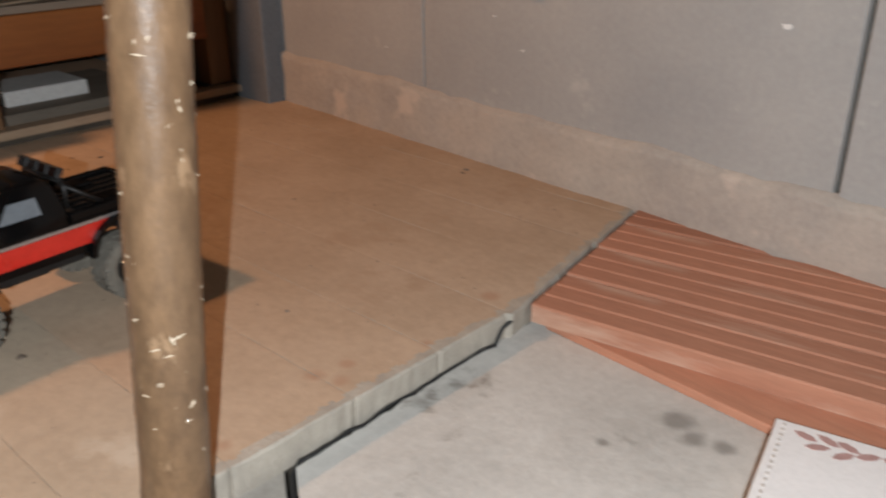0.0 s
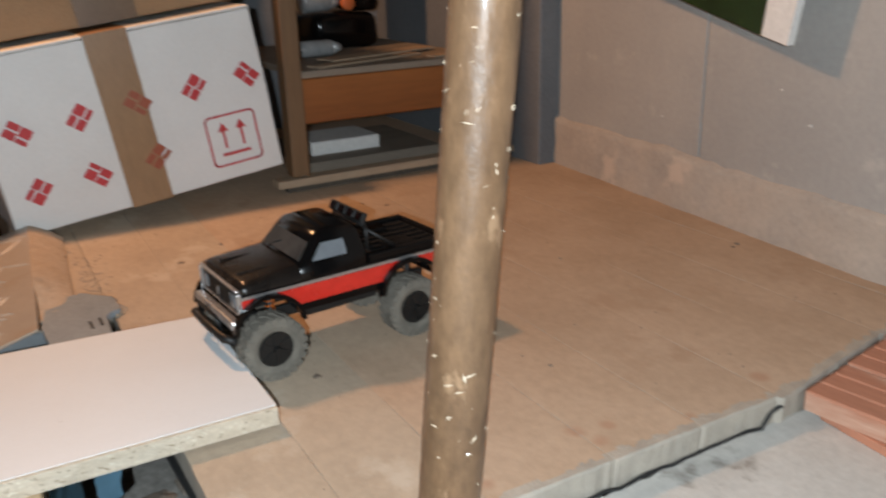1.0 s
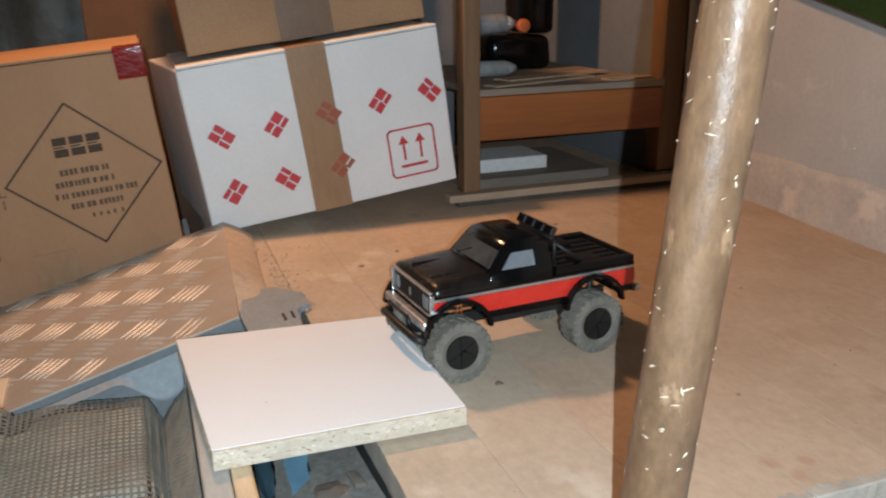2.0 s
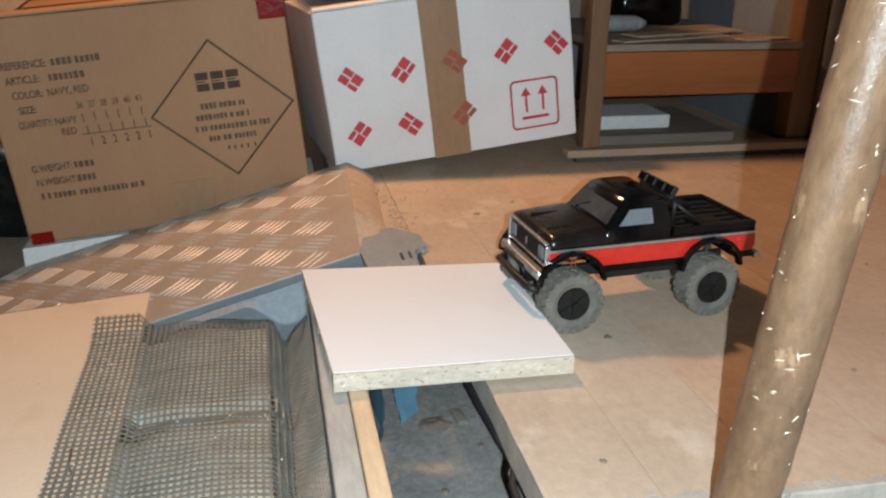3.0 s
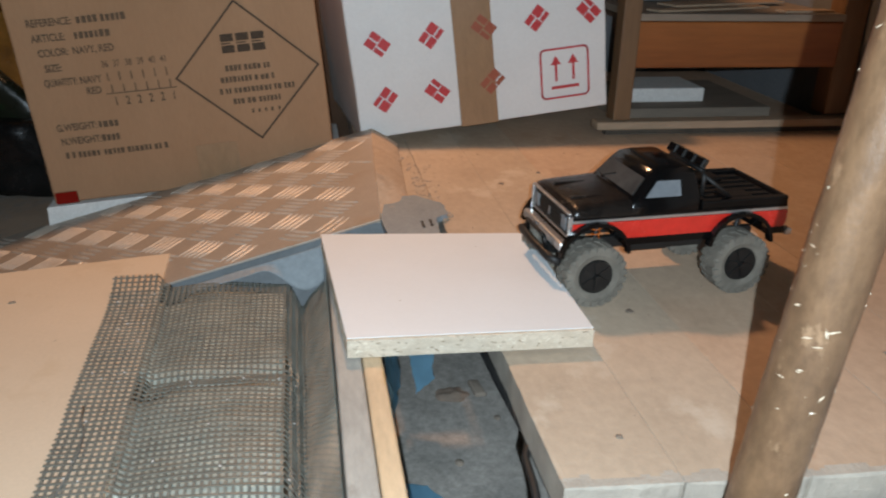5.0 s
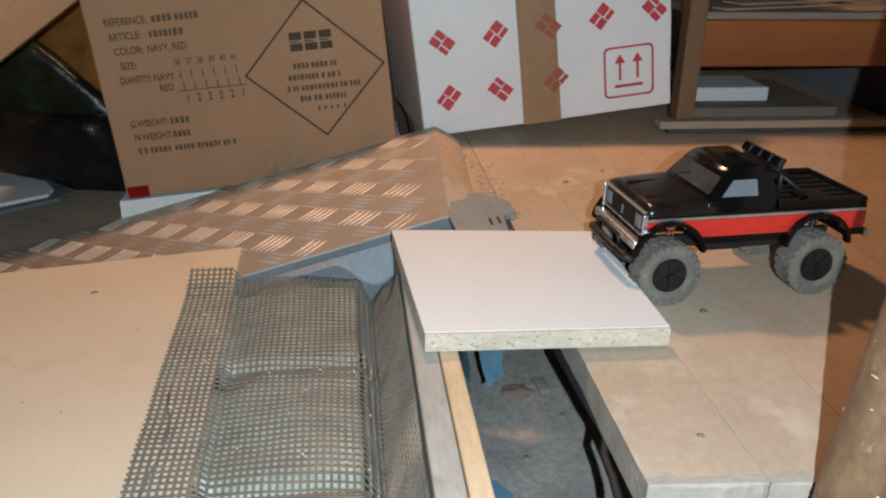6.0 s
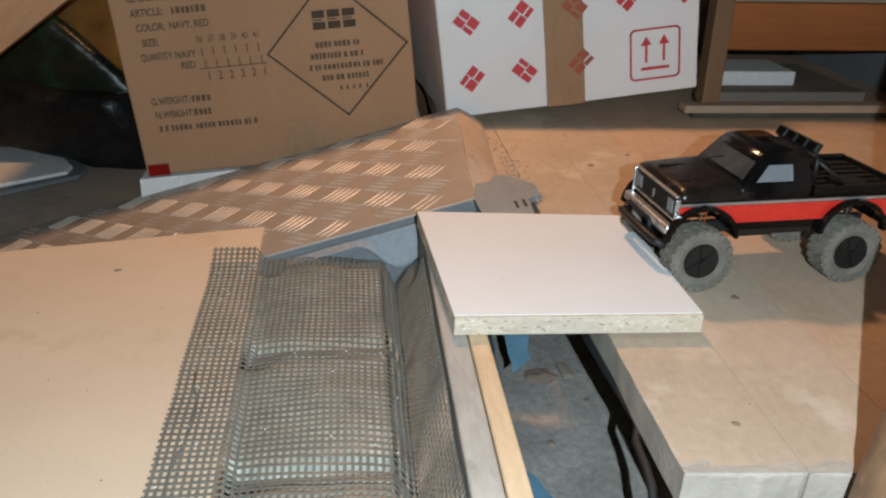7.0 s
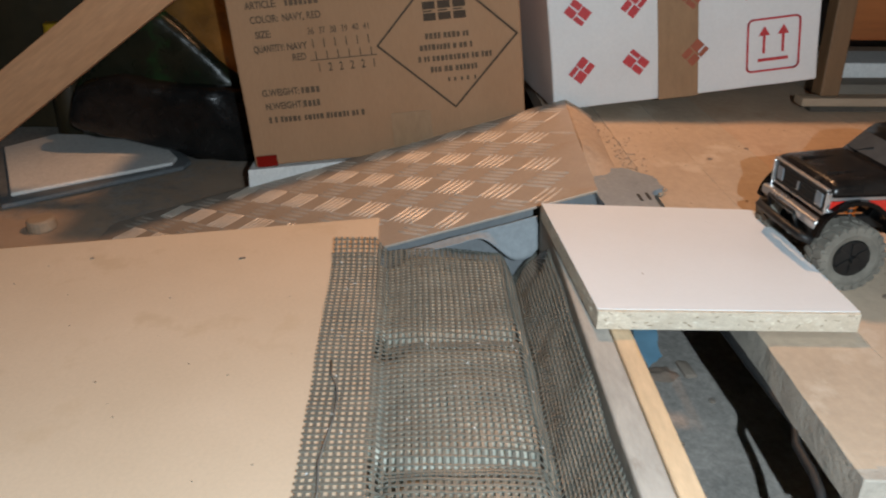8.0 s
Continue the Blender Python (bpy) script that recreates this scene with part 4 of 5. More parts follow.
def bag_shape(outline, depth, lump):
    """A slumped bag: an outline in v and z, pushed back along u, rounded and dented."""
    bm = prism(outline, -depth, FACE, bevel=0.02)
    bmesh.ops.triangulate(bm, faces=bm.faces)
    for k in range(4):
        bmesh.ops.subdivide_edges(bm, edges=[e for e in bm.edges if e.calc_length() > 0.022], cuts=1)
        bmesh.ops.triangulate(bm, faces=bm.faces)
    bmesh.ops.smooth_vert(bm, verts=bm.verts, factor=0.5, use_axis_x=True, use_axis_y=True, use_axis_z=True)
    for v in bm.verts:
        q = v.co.copy()
        v.co += lump * Vector(noise.noise_vector(q * 9)) + lump * 0.4 * Vector(noise.noise_vector(q * 28))
        v.co.z = max(v.co.z, -0.190)
    return bm


solid("timber", box(-0.55, 0.62, -0.042, 0.042, -0.016, 0.016, 0.002), TIMBER, at(-1.5, -0.77, 0.098) @ Matrix(((0, 0, 1, 0), (1, 0, 0, 0), (0, 1, 0, 0), (0, 0, 0, 1))) @ Matrix.Rotation(radians(35.5), 4, "Z"),
      "bare pine timber leaning across the corner", "timber")
solid("black_bag", bag_shape([(-0.478, -0.192), (-0.668, -0.192), (-0.71, -0.175), (-0.80, -0.150), (-0.925, -0.118), (-0.905, -0.03), (-0.80, -0.012), (-0.70, -0.028), (-0.478, -0.052)], 0.065, 0.008), BAGMAT, at(-1.74, 0, 0),
      "black plastic bag slumped on the tray by the carton", "plastic bag", smooth=True)
GREENBAG = mat("dark_green_bag", (0.010, 0.013, 0.008), (0.019, 0.019, 0.011), 0.28, 14, 0.5, 45, spots=(0.012, 0.035, 0.012), spot_scale=9, spot_at=0.55, spec=0.3)
solid("green_bag", bag_shape([(-0.46, -0.170), (-0.93, -0.165), (-0.945, -0.06), (-0.86, 0.03), (-0.735, 0.118), (-0.70, 0.085), (-0.585, -0.025), (-0.47, -0.075)], 0.045, 0.006), GREENBAG, at(-1.815, 0, 0),
      "dark green plastic sack with a pointed top", "plastic bag", smooth=True)
AMBERBAG = mat("brown_plastic_bag", (0.27, 0.130, 0.030), (0.14, 0.066, 0.017), 0.25, 16, 0.5, 50, spec=0.5)
solid("brown_bag", bag_shape([(-0.56, -0.168), (-0.62, -0.168), (-0.66, -0.02), (-0.80, 0.10), (-0.82, 0.30), (-0.57, 0.32)], 0.05, 0.010), AMBERBAG, at(-1.872, 0, 0),
      "glossy dark amber plastic bag behind the black bag", "plastic bag", smooth=True)
tray = thing("foam_tray", "grey tray with a white foam sheet in it on the ground", "tray", at(0, 0, -0.1925))
part("tray_body", prism([(-1.475, -0.945), (-1.695, -0.678), (-1.73, -0.672), (-1.80, -0.71), (-1.905, -0.90), (-1.915, -1.04), (-1.80, -1.13)], 0.010, bevel=0.004), GREYSHEET, tray, "grey plastic tray")
part("foam_sheet", prism([(-1.515, -0.945), (-1.695, -0.70), (-1.73, -0.70), (-1.78, -0.73), (-1.89, -0.90), (-1.90, -1.02), (-1.80, -1.09)], 0.008, Matrix.Translation((0, 0, 0.0102)), bevel=0.003), FOAM, tray, "white foam sheet")
solid("wood_disc", cyl(0.025, 0.0235, 0.021, seg=20, bevel=0.004), PALEWOOD, at(-1.395, -0.838, -0.1945, 4, 3, 0), "small round wooden offcut beside the ramp", "offcut", smooth=False)
YEL = mat("yellow_plastic", (0.6, 0.36, 0.02), (0.5, 0.28, 0.02), 0.4)
BLACKGREEN = mat("black_green", (0.030, 0.026, 0.014), (0.05, 0.034, 0.016), 0.45, 9, 0.4, 40, spots=(0.04, 0.028, 0.01), spot_scale=6, spot_at=0.6)
# added backdrop: hides the wall so the gaps behind the heap stay dark
bm = grid(-1.45, 0.12, -0.194, 0.95, 70, 36, lambda v, z: -0.014 * noise.noise((v * 9, z * 4, 2)) - 0.006 * noise.noise((v * 30, z * 20, 5)))
solid("dark_sheet", bm, BLACKGREEN, at(-2.025, 0, 0) @ Matrix(((0, 0, 1, 0), (1, 0, 0, 0), (0, 1, 0, 0), (0, 0, 0, 1))), "dark green-black backdrop added for the shade at the back wall", "plastic sheet", smooth=True)
yb = thing("yellow_bottle", "dark bottle with a yellow cap behind the timber", "bottle", at(-1.962, -1.002, -0.194))
part("body", cyl(0.036, 0.034, 0.215, seg=24, bevel=0.010), BLACKGREEN, yb, "dark plastic body", smooth=True)
part("cap", cyl(0.029, 0.027, 0.04, Matrix.Translation((0, 0, 0.2155)), 24, bevel=0.004), YEL, yb, "yellow screw cap", smooth=True)


# ---- model truck ----
RED = mat("red_paint", (0.62, 0.030, 0.020), (0.55, 0.024, 0.016), 0.25, 20, 0.0, 100, coat=0.4)
SILVER = mat("silver_trim", (0.55, 0.55, 0.55), (0.45, 0.45, 0.45), 0.3, 20, 0.0, 100, metal=0.8)
TYRE = mat("dusty_tyre", (0.20, 0.18, 0.148), (0.115, 0.104, 0.086), 0.95, 30, 0.4, 160)
WINDOW = mat("smoked_window", (0.13, 0.145, 0.16), (0.20, 0.22, 0.235), 0.12, 22, 0.0, 60, coat=0.4)
DARKPLASTIC = mat("dark_plastic", (0.006, 0.006, 0.006), (0.012, 0.011, 0.010), 0.5, 40, 0.1)
SCUFFED = mat("scuffed_black", (0.007, 0.006, 0.0055), (0.018, 0.0135, 0.011), 0.26, 30, 0.05, 120, spots=(0.085, 0.06, 0.045), spot_scale=34, spot_at=0.66, spec=0.3)
SMOKED = mat("dark_windscreen", (0.028, 0.028, 0.028), (0.085, 0.082, 0.078), 0.10, 22, 0.0, 60, coat=0.3)
AMBER = mat("amber_lamp", (0.5, 0.12, 0.02), (0.45, 0.1, 0.02), 0.25, 20, 0)

truck = thing("model_truck", "black and red model pickup truck with dusty tyres", "model truck", at(-0.8557, 0.2955, 0.0, 0, 0, -85.1))
SIDE = Matrix(((1, 0, 0, 0), (0, 0, -1, 0), (0, 1, 0, 0), (0, 0, 0, 1)))  # outline in x, z; pushed towards -y
AX, R = 0.0823, 0.0325


def arch(cx, cz, r, a0, a1, n=12):
    return [(cx + r * math.cos(radians(a0 + (a1 - a0) * k / n)), cz + r * math.sin(radians(a0 + (a1 - a0) * k / n))) for k in range(n + 1)]


def lower_outline(top, bottom, x0, x1, r):
    a = math.degrees(math.asin(max(-1, min(1, (bottom - 0.050) / r))))
    return [(x0, bottom)] + [(x0, top), (x1, top), (x1, bottom)] + arch(AX, 0.050, r, a, 180 - a) + arch(-AX, 0.050, r, a, 180 - a)


def half(outline, y, depth, name, material, label="", bevel=0.0):
    return part(name, prism(outline, depth, Matrix.Translation((0, y, 0)) @ SIDE, bevel=bevel), material, truck, label)


HW = 0.052
XR, XF = -0.136, 0.108
half(lower_outline(0.0925, 0.060, XR, XF, 0.0345), HW, 2 * HW, "lower_body", GLOSSBLACK)
for s in (1, -1):
    y = HW + 0.0006 if s > 0 else -HW + 0.0004
    half(lower_outline(0.0865, 0.068, XR + 0.0005, XF - 0.0005, 0.036), y, 0.001, "side_stripe", RED, "red side panel")
    half([(XR, 0.0872), (XR, 0.0900), (XF, 0.0900), (XF, 0.0872)], y + 0.0004 * s, 0.001, "trim_strip", SILVER, "silver trim line")
# bonnet
bm = bmesh.new()
prof = [(-0.052, 0.0925), (-0.0515, 0.0985), (-0.048, 0.1025), (-0.038, 0.1040), (0.038, 0.1040), (0.048, 0.1025), (0.0515, 0.0985), (0.052, 0.0925)]
rings = []
for x, dz, k in ((XF - 0.001, -0.004, 0.985), (XF - 0.008, -0.001, 1.0), (0.075, 0.001, 1.0), (0.045, 0.003, 1.0), (0.03, 0.003, 1.0)):
    rings.append([bm.verts.new((x, y * k, z + (dz if z > 0.1 else 0))) for y, z in prof])
for r0, r1 in zip(rings, rings[1:]):
    for k in range(len(prof) - 1):
        bm.faces.new((r0[k], r0[k + 1], r1[k + 1], r1[k]))
bm.faces.new(rings[0])
bm.faces.new(rings[-1])
bmesh.ops.bevel(bm, geom=[e for e in bm.edges if e.calc_face_angle(0) > 0.2], offset=0.0012, segments=3, profile=0.5, affect="EDGES")
part("bonnet", bm, SCUFFED, truck, "scuffed black bonnet", smooth=True)
for s in (1, -1):
    part("bonnet_ridge", box(0.05, XF - 0.009, s * 0.024 - 0.001, s * 0.024 + 0.001, 0.1035, 0.1058, 0.0005), SCUFFED, truck)
# cab, as a loft of rounded sections from belt to roof
CAB = ((0.0925, -0.034, 0.050, 0.0515), (0.104, -0.034, 0.046, 0.051), (0.107, -0.034, 0.043, 0.050), (0.1275, -0.029, 0.026, 0.044), (0.1332, -0.027, 0.021, 0.041), (0.1366, -0.020, 0.012, 0.034))
bm = bmesh.new()
rings = []
for z, xr, xf, w in CAB:
    c = 0.004
    rings.append([bm.verts.new((x, y, z)) for x, y in ((xr + c, -w), (xf - c, -w), (xf, -w + c), (xf, w - c), (xf - c, w), (xr + c, w), (xr, w - c), (xr, -w + c))])
for r0, r1 in zip(rings, rings[1:]):
    for k in range(8):
        bm.faces.new((r0[k], r0[(k + 1) % 8], r1[(k + 1) % 8], r1[k]))
bm.faces.new(rings[-1])
bmesh.ops.bevel(bm, geom=[e for e in bm.edges if not e.is_boundary and e.calc_face_angle(0) > 0.2], offset=0.0028, segments=4, profile=0.5, affect="EDGES")
part("cab", bm, GLOSSBLACK, truck, smooth=True)


def pane(corners, name, label, material=WINDOW):
    """A thin pane standing just proud of the cab."""
    bm = bmesh.new()
    vs = [Vector(c) for c in corners]
    nrm = (vs[1] - vs[0]).cross(vs[2] - vs[0]).normalized()
    lo = [bm.verts.new(v - nrm * 0.001) for v in vs]
    hi = [bm.verts.new(v + nrm * 0.0007) for v in vs]
    bm.faces.new(hi)
    bm.faces.new(lo[::-1])
    n = len(vs)
    for k in range(n):
        bm.faces.new((lo[k], lo[(k + 1) % n], hi[(k + 1) % n], hi[k]))
    return part(name, bm, material, truck, label)


pane([(0.0412, -0.0425, 0.1095), (0.0412, 0.0425, 0.1095), (0.0274, 0.0385, 0.1255), (0.0274, -0.0385, 0.1255)], "windscreen", "dark reflecting windscreen", SMOKED)
for s in (1, -1):
    c = [(0.030, s * 0.0496, 0.1085), (0.017, s * 0.0450, 0.1242), (-0.0085, s * 0.0450, 0.1242), (-0.0095, s * 0.0496, 0.1085)]
    pane(c if s < 0 else c[::-1], "side_window", "pale side window")
for y0, y1 in ((-0.036, -0.014), (-0.011, 0.011), (0.014, 0.036)):
    pane([(-0.0335, y1, 0.1095), (-0.0335, y0, 0.1095), (-0.0298, y0 * 0.93, 0.1242), (-0.0298, y1 * 0.93, 0.1242)], "rear_window", "rear window pane")
# load bed
for s in (1, -1):
    part("bed_side", box(XR, -0.0345, s * 0.0475 - 0.0045, s * 0.0475 + 0.0045, 0.0922, 0.1015, 0.0015), GLOSSBLACK, truck)
part("tailgate", box(XR - 0.0015, XR + 0.0045, -0.0425, 0.0425, 0.064, 0.1010, 0.0015), GLOSSBLACK, truck)
part("bed_floor", box(XR + 0.005, -0.035, -0.0425, 0.0425, 0.0925, 0.0965), DARKPLASTIC, truck)
for y in (-0.028, -0.014, 0.0, 0.014, 0.028):
    part("bed_rib", box(XR + 0.008, -0.05, y - 0.002, y + 0.002, 0.0966, 0.0985, 0.0004), GLOSSBLACK, truck)
for s in (1, -1):
    part("bed_box", box(-0.10, -0.066, s * 0.030 - 0.012, s * 0.030 + 0.012, 0.0966, 0.1015, 0.002), GLOSSBLACK, truck)
    part("tail_lamp", box(XR - 0.0028, XR + 0.0002, s * 0.0475 - 0.0035, s * 0.0475 + 0.0035, 0.070, 0.085, 0.001), RED, truck, "red tail lamp")
part("rear_bumper", box(XR - 0.011, XR - 0.0025, -0.053, 0.053, 0.057, 0.0645, 0.002), SILVER, truck, "silver rear bumper")
# front
part("grille", box(XF - 0.0005, XF + 0.0022, -0.046, 0.046, 0.073, 0.0955, 0.001), DARKPLASTIC, truck, "black grille")
for z in (0.0775, 0.0815, 0.0855, 0.0895):
    part("grille_bar", box(XF + 0.002, XF + 0.0032, -0.028, 0.028, z - 0.0006, z + 0.0006), DARKPLASTIC, truck)
part("badge", box(XF + 0.003, XF + 0.0042, -0.001, 0.001, 0.079, 0.088), SILVER, truck)
for s in (1, -1):
    part("headlamp", box(XF + 0.0018, XF + 0.0036, s * 0.0375 - 0.006, s * 0.0375 + 0.006, 0.077, 0.091, 0.0008), WINDOW, truck, "square headlamp")
    part("corner_trim", box(XF - 0.001, XF + 0.004, s * 0.0508 - 0.0016, s * 0.0508 + 0.0016, 0.066, 0.0945, 0.001), SILVER, truck, "silver corner trim")
part("grille_trim", box(XF, XF + 0.004, -0.0505, 0.0505, 0.0955, 0.0975, 0.0007), SILVER, truck, "silver bonnet edge")
part("grille_trim", box(XF, XF + 0.0035, -0.0495, 0.0495, 0.0715, 0.0730, 0.0005), SILVER, truck, "silver lower trim")
part("front_bumper", box(XF + 0.002, XF + 0.012, -0.0535, 0.0535, 0.058, 0.068, 0.0025), SILVER, truck, "dull silver front bumper")
part("bull_bar", tube([(XF + 0.008, -0.050, 0.046), (XF + 0.017, -0.042, 0.049), (XF + 0.019, 0.0, 0.050), (XF + 0.017, 0.042, 0.049), (XF + 0.008, 0.050, 0.046)], 0.0045), DARKPLASTIC, truck, "black lower bumper bar", smooth=True)
part("winch_bar", tube([(XF + 0.014, -0.028, 0.052), (XF + 0.0175, -0.025, 0.066), (XF + 0.0175, 0.025, 0.066), (XF + 0.014, 0.028, 0.052)], 0.002), DARKPLASTIC, truck, "black bumper hoop", smooth=True)
# flared arches
for cx in (AX, -AX):
    for s in (1, -1):
        outer, inner = arch(cx, 0.050, 0.0385, 6, 174), arch(cx, 0.050, 0.0345, 6, 174)
        y0 = s * HW + (0.0075 if s > 0 else 0.0008)
        part("arch", prism(outer + inner[::-1], 0.0083, Matrix.Translation((0, y0, 0)) @ SIDE), GLOSSBLACK, truck, "black wheel arch flare")
# roll bar and lamp bar
for s in (1, -1):
    part("roll_bar", tube([(-0.040, s * 0.038, 0.103), (-0.041, s * 0.037, 0.1235), (-0.041, s * 0.032, 0.128)], 0.0024), DARKPLASTIC, truck, smooth=True)
    part("roll_brace", tube([(-0.042, s * 0.037, 0.1235), (-0.072, s * 0.042, 0.101)], 0.0022), DARKPLASTIC, truck, smooth=True)
part("roll_bar", tube([(-0.041, -0.034, 0.128), (-0.041, 0.034, 0.128)], 0.0026), DARKPLASTIC, truck, smooth=True)
# four small square lamps on a tilted rack behind the roof
part("lamp_rack", tube([(-0.040, -0.036, 0.1315), (-0.040, 0.036, 0.1315)], 0.0017), DARKPLASTIC, truck, "thin black lamp rack", smooth=True)
for s in (1, -1):
    part("rack_stay", tube([(-0.041, s * 0.033, 0.128), (-0.040, s * 0.034, 0.1315)], 0.0015), DARKPLASTIC, truck, smooth=True)
for y in (-0.028, -0.0095, 0.0095, 0.028):
    tilt = pose(-0.0435, y, 0.1345, 0, 62, 0)
    lm = part("roof_lamp", box(-0.0055, 0.0055, -0.0075, 0.0075, 0, 0.0065, 0.0014, m=tilt), DARKPLASTIC, truck, "small square black roof lamp")
    part("lens", box(-0.0042, 0.0042, -0.0062, 0.0062, 0.0063, 0.0072, 0.0004, m=tilt), GLOSSBLACK, lm)
    part("lamp_foot", box(-0.0425, -0.0385, y - 0.0012, y + 0.0012, 0.130, 0.135, 0.0005), DARKPLASTIC, lm)
part("wiper", tube([(0.0425, -0.03, 0.1085), (0.036, -0.008, 0.118)], 0.0006, 5), DARKPLASTIC, truck)
# running gear
for s in (1, -1):
    part("chassis_rail", box(-0.118, 0.105, s * 0.02 - 0.004, s * 0.02 + 0.004, 0.046, 0.0585, 0.001), DARKPLASTIC, truck)
    part("rock_slider", box(-0.042, 0.042, s * 0.046 - 0.003, s * 0.046 + 0.003, 0.0525, 0.0595, 0.001), DARKPLASTIC, truck)
part("gearbox", box(-0.022, 0.026, -0.018, 0.018, 0.036, 0.056, 0.003), DARKPLASTIC, truck)
for cx in (AX, -AX):
    part("axle", cyl(0.0065, 0.0065, 0.096, pose(cx, 0.048, R, 90, 0, 0), 14), DARKPLASTIC, truck, smooth=True)
    part("differential", roughen(box(cx - 0.011, cx + 0.011, -0.002, 0.02, R - 0.011, R + 0.011, 0.004), 0, 1), DARKPLASTIC, truck)
    for s in (1, -1):
        a, b = Vector((cx - 0.008, s * 0.031, R + 0.006)), Vector((cx - 0.014, s * 0.028, 0.083))
        sh = part("shock", tube([a, b], 0.0028), DARKPLASTIC, truck, smooth=True)
        coil = [a.lerp(b, 0.15 + 0.75 * k / 70) + Vector((0.0045 * math.cos(k * 0.6), 0.0045 * math.sin(k * 0.6), 0)) for k in range(71)]
        part("spring", tube(coil, 0.0007, 5), AMBER if cx > 0 else DARKPLASTIC, sh, "coil spring")


def tyre_mesh():
    bm = bmesh.new()
    prof = [(0.0185, -0.011), (0.024, -0.0135), (0.0295, -0.0135), (0.0318, -0.0115), (0.0322, 0), (0.0318, 0.0115), (0.0295, 0.0135), (0.024, 0.0135), (0.0185, 0.011)]
    n = 48
    rings = [[bm.verts.new((r * math.cos(2 * math.pi * k / n), y, r * math.sin(2 * math.pi * k / n))) for r, y in prof] for k in range(n)]
    for k in range(n):
        a, b = rings[k], rings[(k + 1) % n]
        for j in range(len(prof) - 1):
            bm.faces.new((a[j], b[j], b[j + 1], a[j + 1]))
        bm.faces.new((a[-1], b[-1], b[0], a[0]))
    tyre = mesh_of("tyre", bm, TYRE)
    bm = bmesh.new()
    for k in range(22):
        for s in (1, -1):
            a = 2 * math.pi * (k + (0.5 if s > 0 else 0)) / 22
            m = Matrix.Rotation(-a, 4, "Y") @ Matrix.Translation((0.0318, s * 0.0068, 0)) @ Matrix.Rotation(radians(18 * s), 4, "X")
            box(-0.0035, 0.0016, -0.0062, 0.0062, -0.0029, 0.0029, 0, bm, m)
            m = Matrix.Rotation(-a, 4, "Y") @ Matrix.Translation((0.0295, s * 0.0135, 0))
            box(-0.003, 0.0028, -0.0008, 0.0008, -0.0028, 0.0028, 0, bm, m)
    return tyre, mesh_of("tread", bm, TYRE)


def rim_mesh():
    bm = cyl(0.019, 0.019, 0.017, pose(0, 0.0085, 0, 90, 0, 0), 28)
    ring = cyl(0.0188, 0.0175, 0.004, pose(0, 0.0085, 0, -90, 0, 0), 28, bm)
    for k in range(6):
        a = 2 * math.pi * k / 6
        box(0.004, 0.0165, 0.0105, 0.0138, -0.0024, 0.0024, 0, bm, Matrix.Rotation(a, 4, "Y"))
    return mesh_of("rim", bm, DARKPLASTIC)


(TY, TR), RI, HU = tyre_mesh(), rim_mesh(), mesh_of("hub", cyl(0.0045, 0.0035, 0.008, pose(0, 0.0095, 0, -90, 0, 0), 12), DARKPLASTIC)
for cx in (AX, -AX):
    for s in (1, -1):
        wh = new("wheel", TY)
        wh.parent = truck
        wh.matrix_basis = pose(cx, s * 0.0525, R + 0.0005, 0, 23 * cx / AX + 9 * s, 0 if s > 0 else 180)
        tagged(wh, "chunky dusty grey off-road tyre")
        for nm, me in (("rim", RI), ("hub", HU), ("tread", TR)):
            ob = new(nm, me)
            ob.parent = wh
            if nm == "tread":
                tagged(ob, kind="stuff")

# ---- floor planks ----
EDGES = [0.105, 0.193, 0.288, 0.405, 0.503, 0.601, 0.700, 0.800, 0.900, 0.995]
rnd = random.Random(3)
ENDWOOD = mat("grey_plank_end", (0.47, 0.415, 0.345), (0.35, 0.31, 0.26), 0.95, 40, 0.5, 160)


# greyer version of the plank colour for the planks along the channel
GREYPLANK = mat("greyer_plank", (0.515, 0.405, 0.30), (0.42, 0.325, 0.235), 0.9, 7, 0.3, 90, stretch=(0.8, 1, 1), spots=(0.54, 0.45, 0.35), spot_scale=9, spot_at=0.56, vary=0.03, grit=0.1)


